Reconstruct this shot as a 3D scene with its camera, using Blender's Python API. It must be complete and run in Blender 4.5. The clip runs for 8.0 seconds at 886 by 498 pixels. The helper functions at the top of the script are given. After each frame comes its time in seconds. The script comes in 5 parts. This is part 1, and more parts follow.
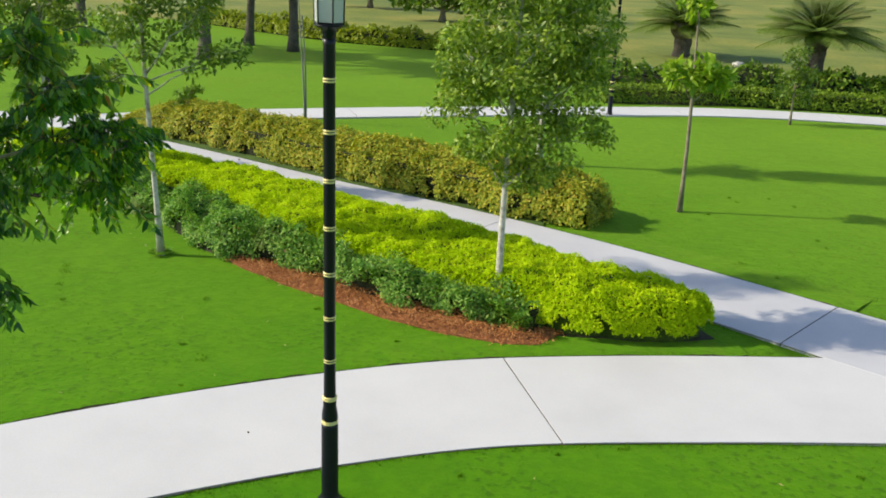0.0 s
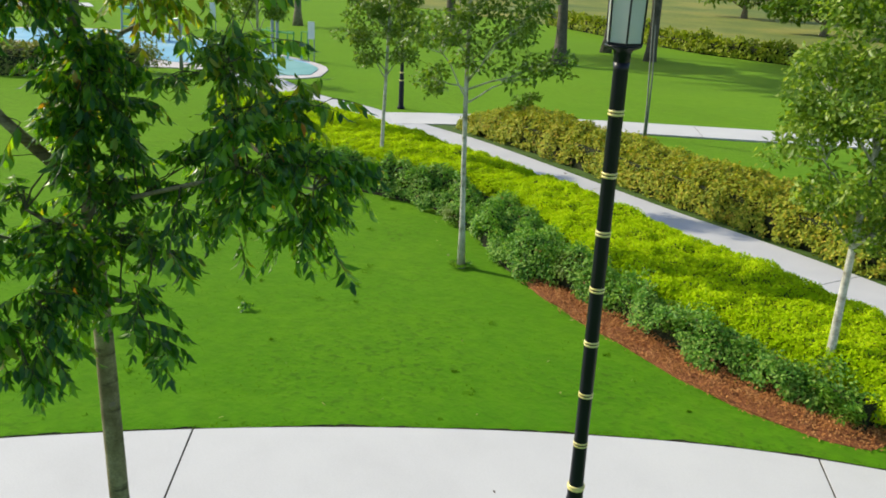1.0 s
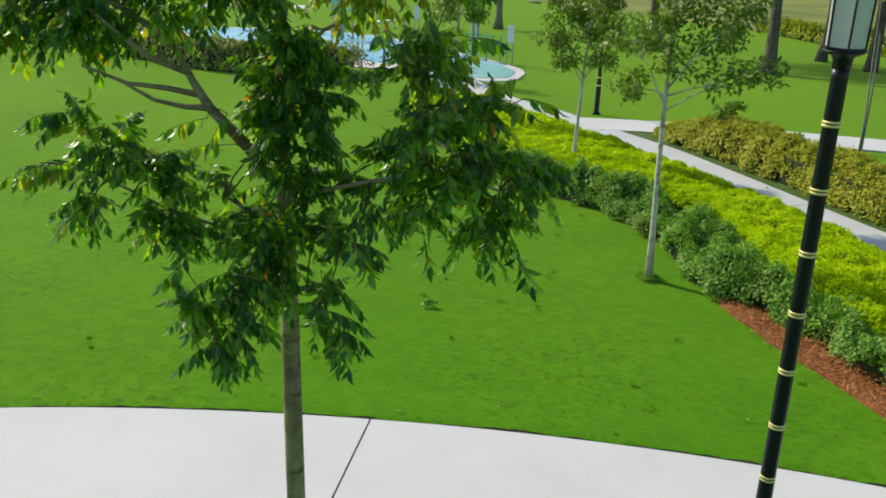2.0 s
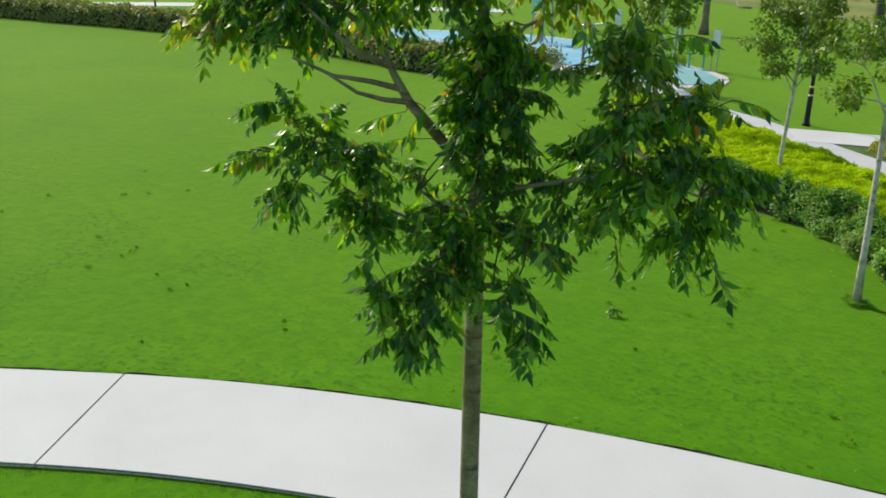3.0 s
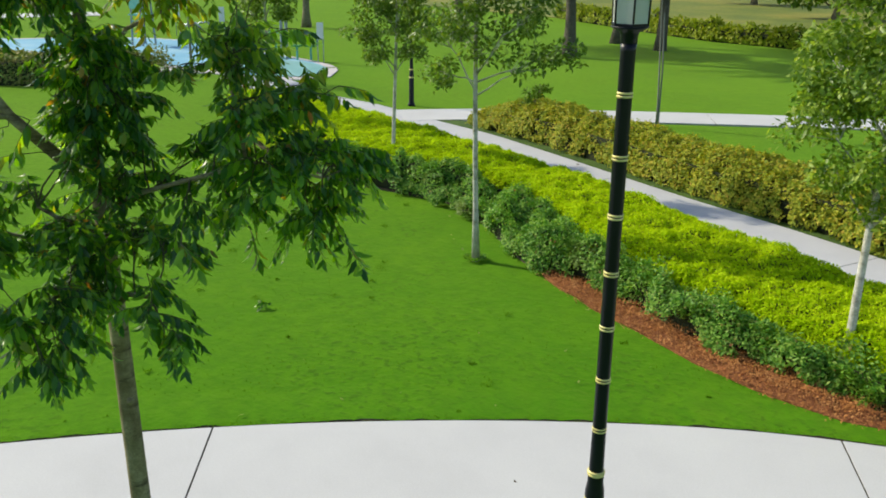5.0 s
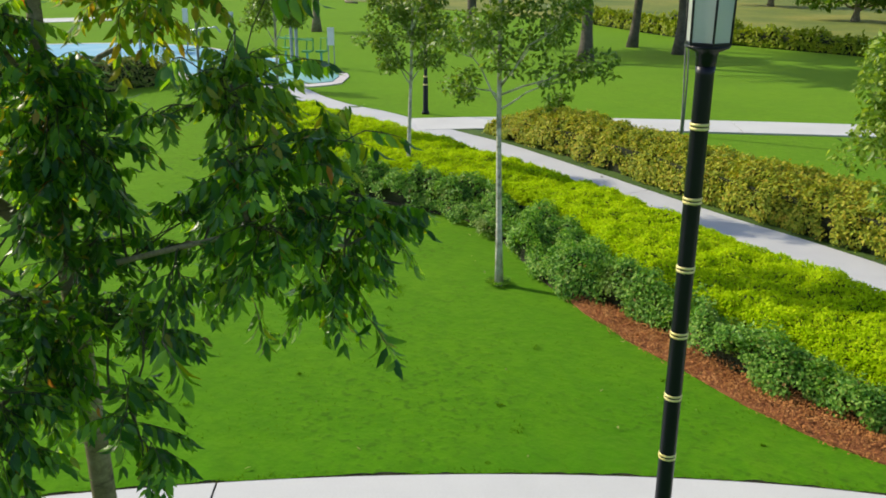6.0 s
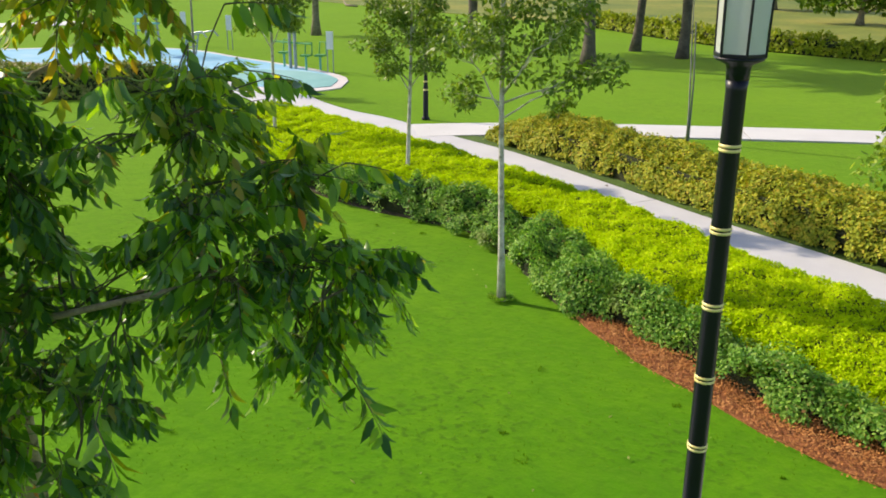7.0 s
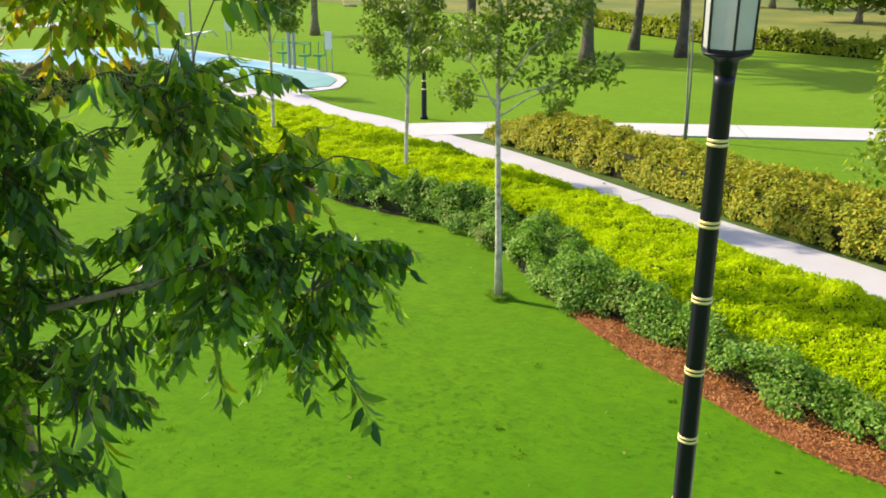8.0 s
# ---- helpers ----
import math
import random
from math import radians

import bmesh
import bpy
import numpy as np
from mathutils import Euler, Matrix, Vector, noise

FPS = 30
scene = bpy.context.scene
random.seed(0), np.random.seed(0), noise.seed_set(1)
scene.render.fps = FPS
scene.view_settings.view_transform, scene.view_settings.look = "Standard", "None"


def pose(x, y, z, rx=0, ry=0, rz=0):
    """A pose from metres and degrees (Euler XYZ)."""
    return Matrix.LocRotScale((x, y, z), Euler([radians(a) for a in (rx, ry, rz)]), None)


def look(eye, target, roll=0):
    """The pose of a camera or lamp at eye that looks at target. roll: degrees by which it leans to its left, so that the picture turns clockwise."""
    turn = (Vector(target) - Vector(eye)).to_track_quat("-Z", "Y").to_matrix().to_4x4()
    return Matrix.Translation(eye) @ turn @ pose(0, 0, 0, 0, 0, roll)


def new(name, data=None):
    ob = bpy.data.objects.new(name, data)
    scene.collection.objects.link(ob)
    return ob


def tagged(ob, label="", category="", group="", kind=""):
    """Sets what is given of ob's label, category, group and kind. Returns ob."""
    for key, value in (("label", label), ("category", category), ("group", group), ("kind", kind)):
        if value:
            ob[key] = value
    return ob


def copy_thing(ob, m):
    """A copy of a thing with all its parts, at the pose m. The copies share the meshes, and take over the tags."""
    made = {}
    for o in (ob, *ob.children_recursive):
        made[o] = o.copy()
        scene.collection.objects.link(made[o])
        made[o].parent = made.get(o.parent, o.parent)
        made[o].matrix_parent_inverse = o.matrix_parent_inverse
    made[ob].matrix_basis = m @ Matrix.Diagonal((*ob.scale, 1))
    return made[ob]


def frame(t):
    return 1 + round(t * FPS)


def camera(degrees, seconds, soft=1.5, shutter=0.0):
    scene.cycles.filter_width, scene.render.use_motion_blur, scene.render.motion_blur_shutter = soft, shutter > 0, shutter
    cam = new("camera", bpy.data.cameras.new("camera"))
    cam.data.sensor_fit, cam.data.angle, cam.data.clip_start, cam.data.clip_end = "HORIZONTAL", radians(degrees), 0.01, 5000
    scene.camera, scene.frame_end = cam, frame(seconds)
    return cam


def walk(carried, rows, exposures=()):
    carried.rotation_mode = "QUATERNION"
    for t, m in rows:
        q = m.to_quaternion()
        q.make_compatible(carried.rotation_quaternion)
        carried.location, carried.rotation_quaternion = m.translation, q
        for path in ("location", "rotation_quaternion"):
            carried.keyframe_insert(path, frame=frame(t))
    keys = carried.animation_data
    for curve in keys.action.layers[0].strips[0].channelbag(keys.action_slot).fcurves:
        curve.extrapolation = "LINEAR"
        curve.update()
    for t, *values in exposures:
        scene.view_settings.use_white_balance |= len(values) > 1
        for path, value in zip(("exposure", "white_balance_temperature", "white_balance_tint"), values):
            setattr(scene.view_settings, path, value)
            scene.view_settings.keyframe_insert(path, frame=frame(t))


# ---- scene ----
cam = camera(52.5, 8.0, soft=1.8)
PATH = [
    (0, (1.198, -0.132, 4.392), (0.924, 1.746, 3.763), 2.3),
    (0.4, (1.317, 0.409, 4.392), (0.665, 2.188, 3.75), 2.5),
    (0.5, (1.309, 0.576, 4.394), (0.574, 2.318, 3.745), 2.6),
    (1, (1.27, 1.157, 4.389), (0.296, 2.779, 3.74), 2.7),
    (1.5, (1.268, 1.23, 4.396), (0.176, 2.775, 3.747), 2.3),
    (2, (1.225, 1.239, 4.359), (-0.076, 2.61, 3.702), 2.2),
    (2.2, (1.165, 1.248, 4.321), (-0.292, 2.448, 3.662), 2.3),
    (2.45, (1.149, 1.25, 4.307), (-0.422, 2.298, 3.647), 2.2),
    (2.75, (1.153, 1.268, 4.31), (-0.443, 2.276, 3.649), 1.8),
    (3.05, (1.186, 1.265, 4.321), (-0.363, 2.344, 3.66), 1.5),
    (3.3, (1.238, 1.219, 4.326), (-0.238, 2.395, 3.664), 1.3),
    (3.5, (1.321, 1.119, 4.32), (-0.095, 2.369, 3.662), 1.3),
    (4, (1.351, 1.084, 4.339), (0.094, 2.494, 3.683), 1.0),
    (4.5, (1.357, 1.087, 4.33), (0.252, 2.62, 3.676), 0.7),
    (4.7, (1.347, 1.107, 4.33), (0.299, 2.68, 3.676), 0.7),
    (5.05, (1.272, 1.18, 4.334), (0.271, 2.783, 3.68), 0.6),
    (5.4, (1.091, 1.352, 4.34), (0.084, 2.952, 3.686), 0.5),
    (5.8, (0.834, 1.642, 4.34), (-0.187, 3.233, 3.687), 0.4),
    (6, (0.708, 1.808, 4.337), (-0.314, 3.4, 3.687), 0.3),
    (6.5, (0.444, 2.216, 4.348), (-0.58, 3.808, 3.704), 0.4),
    (7, (0.444, 2.24, 4.317), (-0.581, 3.833, 3.673), 0.3),
    (7.5, (0.49, 2.232, 4.302), (-0.535, 3.825, 3.659), 0.2),
    (8, (0.504, 2.215, 4.309), (-0.521, 3.807, 3.665), 0.1),
]
EXPOSURES = [(0, 0.26, 6500, 9), (1, 0.2, 6450, 6), (2, 0.1, 6450, 4), (4.7, 0.1, 6450, 5), (5.8, 0.14, 6500, 6), (6.2, 0.15, 6550, 8), (6.5, 0.25, 6650, 11), (7, 0.46, 6900, 14), (7.5, 0.62, 7000, 16), (8, 0.67, 7000, 16)]
walk(cam, [(t, look(eye, target, roll)) for t, eye, target, roll in PATH], EXPOSURES)

# ---- world and sun ----
SUN_ELEV, SUN_AZ = radians(33.8), radians(264)          # azimuth clockwise from +y
world = bpy.data.worlds.new("sky")
scene.world = world
world.use_nodes = True
wn = world.node_tree
sky = wn.nodes.new("ShaderNodeTexSky")
sky.sky_type, sky.sun_disc = "NISHITA", False
sky.sun_elevation, sky.sun_rotation = SUN_ELEV, SUN_AZ
wn.links.new(sky.outputs[0], wn.nodes["Background"].inputs[0])
wn.nodes["Background"].inputs[1].default_value = 0.15
sun_data = bpy.data.lights.new("sun", "SUN")
sun_data.energy, sun_data.angle, sun_data.color = 4.3, radians(0.7), (1.0, 0.90, 0.70)
sun = new("sun", sun_data)
to_sun = Vector((math.sin(SUN_AZ) * math.cos(SUN_ELEV), math.cos(SUN_AZ) * math.cos(SUN_ELEV), math.sin(SUN_ELEV)))
sun.matrix_world = look(to_sun * 40, (0, 0, 0))


# ---- materials ----
def nodes_of(name):
    m = bpy.data.materials.new(name)
    m.use_nodes = True
    nt = m.node_tree
    return m, nt, nt.nodes["Principled BSDF"]


def ramp_of(nt, source, stops):
    r = nt.nodes.new("ShaderNodeValToRGB")
    els = r.color_ramp.elements
    while len(els) < len(stops):
        els.new(0.5)
    for e, (pos, c) in zip(els, stops):
        e.position, e.color = pos, (*c, 1)
    nt.links.new(source, r.inputs[0])
    return r.outputs[0]


def noise_of(nt, scale, detail=4.0, rough=0.55, obj=False):
    tc = nt.nodes.new("ShaderNodeNewGeometry") if not obj else nt.nodes.new("ShaderNodeTexCoord")
    n = nt.nodes.new("ShaderNodeTexNoise")
    n.inputs["Scale"].default_value, n.inputs["Detail"].default_value = scale, detail
    n.inputs["Roughness"].default_value = rough
    nt.links.new(tc.outputs["Position" if not obj else "Object"], n.inputs["Vector"])
    return n.outputs["Fac"]


def mix_of(nt, fac, a, b, kind="MIX"):
    m = nt.nodes.new("ShaderNodeMix")
    m.data_type, m.blend_type = "RGBA", kind
    for sock, v in ((m.inputs[0], fac), (m.inputs[6], a), (m.inputs[7], b)):
        if isinstance(v, (int, float)):
            sock.default_value = v
        elif isinstance(v, tuple):
            sock.default_value = (*v, 1)
        else:
            nt.links.new(v, sock)
    return m.outputs[2]


def bump_of(nt, bsdf, height, strength, dist):
    b = nt.nodes.new("ShaderNodeBump")
    b.inputs["Strength"].default_value, b.inputs["Distance"].default_value = strength, dist
    nt.links.new(height, b.inputs["Height"])
    nt.links.new(b.outputs[0], bsdf.inputs["Normal"])


def surface(name, stops, scale, fine, rough, bump=0.3, dist=0.01, metal=0.0, fine_amount=0.35):
    """A two-scale noisy surface: a colour ramp over a coarse noise, mottled by a fine one."""
    m, nt, b = nodes_of(name)
    col = ramp_of(nt, noise_of(nt, scale), stops)
    fine_n = noise_of(nt, fine, 6.0, 0.65)
    shade = ramp_of(nt, fine_n, [(0.3, (1 - fine_amount,) * 3), (0.7, (1.0, 1.0, 1.0))])
    nt.links.new(mix_of(nt, 1.0, col, shade, "MULTIPLY"), b.inputs["Base Color"])
    b.inputs["Roughness"].default_value, b.inputs["Metallic"].default_value = rough, metal
    bump_of(nt, b, fine_n, bump, dist)
    return m


def leaf_material(name, stops, glow, through_part=0.4, rough=0.45, patch=None, gloss=0.2):
    """Leaves: a colour of their own by island, patches of tint over the plant, and light that comes through the blade."""
    m, nt, b = nodes_of(name)
    geo = nt.nodes.new("ShaderNodeNewGeometry")
    col = ramp_of(nt, geo.outputs["Random Per Island"], stops)
    if patch:
        fac = ramp_of(nt, noise_of(nt, patch[0], 3.0), [(patch[1], (0, 0, 0)), (patch[2], (1, 1, 1))])
        col = mix_of(nt, fac, col, patch[3], "MIX")
    nt.links.new(col, b.inputs["Base Color"])
    b.inputs["Roughness"].default_value = rough
    b.inputs["Specular IOR Level"].default_value = gloss
    t = nt.nodes.new("ShaderNodeBsdfTranslucent")
    nt.links.new(mix_of(nt, 1.0, col, glow, "MULTIPLY"), t.inputs[0])
    mix = nt.nodes.new("ShaderNodeMixShader")
    mix.inputs[0].default_value = through_part
    nt.links.new(b.outputs[0], mix.inputs[1])
    nt.links.new(t.outputs[0], mix.inputs[2])
    nt.links.new(mix.outputs[0], nt.nodes["Material Output"].inputs[0])
    return m


def lawn_material():
    """Mown turf: broad drifts of tint, patches of coarser growth, small dark tussocks, and a soft relief that the low sun picks out."""
    m, nt, b = nodes_of("lawn")
    big = noise_of(nt, 0.13, 3.0)
    mid = noise_of(nt, 0.75, 4.0, 0.6)
    small = noise_of(nt, 4.5, 5.0, 0.65)
    fine = noise_of(nt, 60.0, 4.0, 0.75)
    rough_growth = noise_of(nt, 0.42, 2.0)
    tussock = noise_of(nt, 11.0, 3.0, 0.5)
    col = ramp_of(nt, big, [(0.32, (0.037, 0.172, 0.003)), (0.5, (0.052, 0.198, 0.003)), (0.7, (0.079, 0.226, 0.004))])
    col = mix_of(nt, ramp_of(nt, mid, [(0.36, (0, 0, 0)), (0.68, (0.75, 0.75, 0.75))]), col, (0.076, 0.224, 0.004))
    col = mix_of(nt, ramp_of(nt, small, [(0.40, (0.55, 0.55, 0.55)), (0.58, (0, 0, 0))]), col, (0.036, 0.155, 0.004))
    spots = mix_of(nt, 1.0, ramp_of(nt, tussock, [(0.53, (0, 0, 0)), (0.65, (0.85, 0.85, 0.85))]), ramp_of(nt, rough_growth, [(0.46, (0.08, 0.08, 0.08)), (0.62, (0.9, 0.9, 0.9))]), "MULTIPLY")
    col = mix_of(nt, spots, col, (0.022, 0.098, 0.004))
    shade = ramp_of(nt, fine, [(0.28, (0.84, 0.85, 0.82)), (0.6, (1.0, 1.0, 1.0))])
    nt.links.new(mix_of(nt, 1.0, col, shade, "MULTIPLY"), b.inputs["Base Color"])
    b.inputs["Roughness"].default_value = 0.9
    b.inputs["Specular IOR Level"].default_value = 0.03
    b.inputs["Sheen Weight"].default_value = 0.26
    b.inputs["Sheen Roughness"].default_value = 0.45
    b.inputs["Sheen Tint"].default_value = (0.85, 0.92, 0.15, 1)
    relief = mix_of(nt, 0.12, mix_of(nt, 0.4, noise_of(nt, 3.2, 3.0, 0.55), tussock), noise_of(nt, 16.0, 3.0, 0.6))
    bump_of(nt, b, relief, 0.38, 0.06)
    return m


def glass_material(name, tint, rough=0.05):
    m, nt, b = nodes_of(name)
    b.inputs["Base Color"].default_value = (*tint, 1)
    b.inputs["Roughness"].default_value = rough
    b.inputs["Transmission Weight"].default_value = 0.55
    b.inputs["IOR"].default_value = 1.45
    return m


def blotched_bark():
    """Smooth young bark: olive-brown and pale patches, dark scars that run round the stem, and fine grain."""
    m, nt, b = nodes_of("blotched_bark")
    geo = nt.nodes.new("ShaderNodeNewGeometry")
    flat = nt.nodes.new("ShaderNodeVectorMath")
    flat.operation = "MULTIPLY"
    flat.inputs[1].default_value = (6.0, 6.0, 26.0)
    nt.links.new(geo.outputs["Position"], flat.inputs[0])
    band = nt.nodes.new("ShaderNodeTexNoise")
    band.inputs["Scale"].default_value, band.inputs["Detail"].default_value = 1.0, 4.0
    nt.links.new(flat.outputs[0], band.inputs["Vector"])
    col = ramp_of(nt, noise_of(nt, 7.0, 4.0), [(0.32, (0.17, 0.135, 0.065)), (0.5, (0.30, 0.25, 0.14)), (0.68, (0.42, 0.37, 0.25))])
    col = mix_of(nt, ramp_of(nt, band.outputs["Fac"], [(0.32, (0.85, 0.85, 0.85)), (0.44, (0, 0, 0))]), col, (0.075, 0.055, 0.030))
    grain = noise_of(nt, 85.0, 5.0, 0.7)
    nt.links.new(mix_of(nt, 1.0, col, ramp_of(nt, grain, [(0.3, (0.6, 0.6, 0.6)), (0.65, (1, 1, 1))]), "MULTIPLY"), b.inputs["Base Color"])
    b.inputs["Roughness"].default_value = 0.9
    bump_of(nt, b, mix_of(nt, 0.5, band.outputs["Fac"], grain), 0.8, 0.008)
    return m


M_LAWN = lawn_material()
M_FIELD = surface("field_grass", [(0.32, (0.09, 0.15, 0.010)), (0.5, (0.19, 0.225, 0.018)), (0.68, (0.30, 0.28, 0.035))], 0.16, 3.0, 0.95)
M_CONCRETE = surface("pale_concrete", [(0.3, (0.57, 0.56, 0.565)), (0.5, (0.61, 0.60, 0.605)), (0.75, (0.645, 0.635, 0.635))], 0.8, 70.0, 0.85, 0.25, 0.003, 0.0, 0.10)
M_CONCRETE_GREY = surface("grey_concrete", [(0.3, (0.51, 0.505, 0.535)), (0.55, (0.555, 0.55, 0.575)), (0.75, (0.59, 0.585, 0.605))], 1.1, 60.0, 0.85, 0.25, 0.003, 0.0, 0.12)
M_SOIL = surface("dark_soil", [(0.3, (0.040, 0.033, 0.018)), (0.7, (0.085, 0.066, 0.036))], 2.0, 40.0, 0.95, 0.8, 0.03)
M_MULCH = surface("red_mulch_bed", [(0.3, (0.28, 0.09, 0.025)), (0.7, (0.42, 0.15, 0.05))], 3.0, 45.0, 0.95, 0.9, 0.03)
M_BLACK = surface("black_paint", [(0.3, (0.004, 0.005, 0.012)), (0.7, (0.007, 0.008, 0.018))], 4.0, 60.0, 0.34, 0.1, 0.002)
M_GOLD = surface("gold_paint", [(0.3, (0.76, 0.62, 0.20)), (0.7, (0.85, 0.74, 0.34))], 8.0, 90.0, 0.38, 0.1, 0.001, 0.1, 0.15)
M_BLACK.node_tree.nodes["Principled BSDF"].inputs["Specular IOR Level"].default_value = 0.3
M_GLASS = glass_material("lamp_glass", (0.80, 0.84, 0.82), 0.25)
M_WHITE = surface("white_paint", [(0.3, (0.74, 0.74, 0.73)), (0.7, (0.82, 0.82, 0.81))], 5.0, 50.0, 0.5, 0.1, 0.002, 0.0, 0.1)
M_STEEL = surface("galvanised_steel", [(0.3, (0.28, 0.33, 0.37)), (0.7, (0.40, 0.45, 0.49))], 6.0, 60.0, 0.4, 0.1, 0.002, 0.5)
M_TEAL = surface("teal_paint", [(0.3, (0.10, 0.42, 0.36)), (0.7, (0.18, 0.55, 0.46))], 6.0, 60.0, 0.45, 0.1, 0.002)
M_GREENPAINT = surface("green_paint", [(0.3, (0.07, 0.32, 0.09)), (0.7, (0.12, 0.42, 0.13))], 6.0, 60.0, 0.45, 0.1, 0.002)
M_STONE = surface("pale_stone", [(0.3, (0.42, 0.41, 0.37)), (0.7, (0.58, 0.57, 0.53))], 3.0, 30.0, 0.9, 0.5, 0.01)
M_BLUEPAD = surface("light_blue_rubber", [(0.25, (0.13, 0.38, 0.58)), (0.5, (0.22, 0.48, 0.66)), (0.75, (0.42, 0.62, 0.72))], 0.30, 20.0, 0.8, 0.2, 0.004, 0.0, 0.12)
M_TEALPAD = surface("sea_green_rubber", [(0.3, (0.15, 0.38, 0.38)), (0.7, (0.27, 0.50, 0.50))], 0.5, 20.0, 0.8, 0.2, 0.004, 0.0, 0.12)
M_PINKPAD = surface("pale_pink_paving", [(0.3, (0.58, 0.52, 0.52)), (0.7, (0.68, 0.63, 0.63))], 0.7, 20.0, 0.85, 0.2, 0.004, 0.0, 0.12)
M_BARK = surface("grey_brown_bark", [(0.3, (0.20, 0.165, 0.105)), (0.5, (0.30, 0.255, 0.17)), (0.75, (0.40, 0.35, 0.25))], 9.0, 70.0, 0.9, 0.8, 0.008, 0.0, 0.5)
M_NEARBARK = blotched_bark()
M_TWIG = surface("green_brown_twigs", [(0.3, (0.045, 0.05, 0.018)), (0.7, (0.10, 0.095, 0.04))], 12.0, 80.0, 0.8, 0.3, 0.002)
M_PALEBARK = surface("pale_grey_bark", [(0.32, (0.27, 0.25, 0.20)), (0.46, (0.55, 0.52, 0.45)), (0.66, (0.78, 0.75, 0.69))], 8.0, 60.0, 0.9, 0.7, 0.006, 0.0, 0.45)
M_PALMBARK = surface("palm_bark", [(0.3, (0.10, 0.085, 0.065)), (0.7, (0.20, 0.17, 0.13))], 5.0, 22.0, 0.95, 1.0, 0.04, 0.0, 0.5)
M_STAKE = surface("weathered_stake", [(0.3, (0.20, 0.20, 0.17)), (0.7, (0.32, 0.32, 0.28))], 8.0, 60.0, 0.9, 0.4, 0.004)
# Twiggy cores; the shade inside the hedges is put into their dark colour.
M_CORE_LIME = surface("lime_twigs_in_shade", [(0.3, (0.055, 0.10, 0.006)), (0.7, (0.11, 0.18, 0.008))], 5.0, 40.0, 0.95, 1.0, 0.03, 0.0, 0.6)
M_CORE = surface("twigs_in_shade", [(0.3, (0.022, 0.030, 0.008)), (0.7, (0.05, 0.06, 0.014))], 5.0, 40.0, 0.95, 1.0, 0.03, 0.0, 0.6)
L_LIME = leaf_material("lime_leaves", [(0.0, (0.37, 0.54, 0.006)), (0.5, (0.50, 0.66, 0.008)), (1.0, (0.66, 0.77, 0.014))], (1.2, 1.2, 0.5), 0.42, 0.6, (1.6, 0.52, 0.72, (0.40, 0.57, 0.004)), 0.05)
L_GREEN = leaf_material("green_shrub_leaves", [(0.0, (0.07, 0.20, 0.026)), (0.5, (0.165, 0.35, 0.040)), (0.9, (0.32, 0.50, 0.085)), (0.975, (0.38, 0.50, 0.10)), (1.0, (0.28, 0.15, 0.06))], (1.1, 1.2, 0.4), 0.38, 0.45, (1.1, 0.58, 0.74, (0.17, 0.23, 0.045)), 0.22)
L_OLIVE = leaf_material("olive_bronze_leaves", [(0.0, (0.17, 0.26, 0.022)), (0.5, (0.37, 0.43, 0.034)), (0.85, (0.57, 0.54, 0.05)), (1.0, (0.54, 0.38, 0.05))], (1.1, 1.0, 0.4), 0.35, 0.55)
L_DARK = leaf_material("dark_hedge_leaves", [(0.0, (0.07, 0.15, 0.010)), (0.6, (0.12, 0.22, 0.012)), (1.0, (0.20, 0.29, 0.022))], (1.0, 1.1, 0.4), 0.3, 0.5)
L_BOX = leaf_material("box_leaves", [(0.0, (0.09, 0.17, 0.010)), (0.6, (0.18, 0.28, 0.014)), (1.0, (0.30, 0.40, 0.03))], (1.0, 1.1, 0.4), 0.2, 0.5)
L_BROWN = leaf_material("brown_green_leaves", [(0.0, (0.15, 0.22, 0.04)), (0.6, (0.27, 0.32, 0.075)), (1.0, (0.42, 0.36, 0.13))], (1.0, 1.0, 0.5), 0.3, 0.5)
L_ROW = leaf_material("yellow_green_row_leaves", [(0.0, (0.20, 0.28, 0.012)), (0.6, (0.31, 0.38, 0.018)), (1.0, (0.42, 0.44, 0.03))], (1.0, 1.0, 0.4), 0.35, 0.5)
L_TREE = leaf_material("glossy_tree_leaves", [(0.0, (0.09, 0.18, 0.016)), (0.6, (0.20, 0.31, 0.030)), (1.0, (0.42, 0.52, 0.09))], (1.3, 1.3, 0.4), 0.42, 0.4, None, 0.35)
L_TREE_DARK = leaf_material("deep_green_tree_leaves", [(0.0, (0.075, 0.150, 0.016)), (0.6, (0.135, 0.225, 0.024)), (1.0, (0.25, 0.34, 0.06))], (1.3, 1.3, 0.4), 0.4, 0.4, None, 0.35)
L_YOUNG = leaf_material("fresh_sapling_leaves", [(0.0, (0.15, 0.29, 0.02)), (0.6, (0.27, 0.42, 0.03)), (1.0, (0.42, 0.54, 0.06))], (1.3, 1.3, 0.4), 0.4, 0.45)
L_NEAR = leaf_material("dark_pinnate_leaves", [(0.0, (0.020, 0.078, 0.012)), (0.4, (0.052, 0.160, 0.014)), (0.66, (0.125, 0.28, 0.019)), (0.93, (0.21, 0.38, 0.026)), (0.98, (0.33, 0.25, 0.03)), (1.0, (0.35, 0.12, 0.03))], (2.1, 1.9, 0.3), 0.48, 0.34, (9.0, 0.68, 0.76, (0.20, 0.15, 0.03)), 0.6)
# Lighter olive copy of the near leaves: sun on their tops is painted in.
L_TOPLIT = leaf_material("toplit_olive_pinnate_leaves", [(0.0, (0.040, 0.115, 0.014)), (0.5, (0.115, 0.24, 0.022)), (0.9, (0.26, 0.38, 0.04)), (1.0, (0.36, 0.17, 0.04))], (2.0, 1.9, 0.3), 0.5, 0.36, None, 0.55)
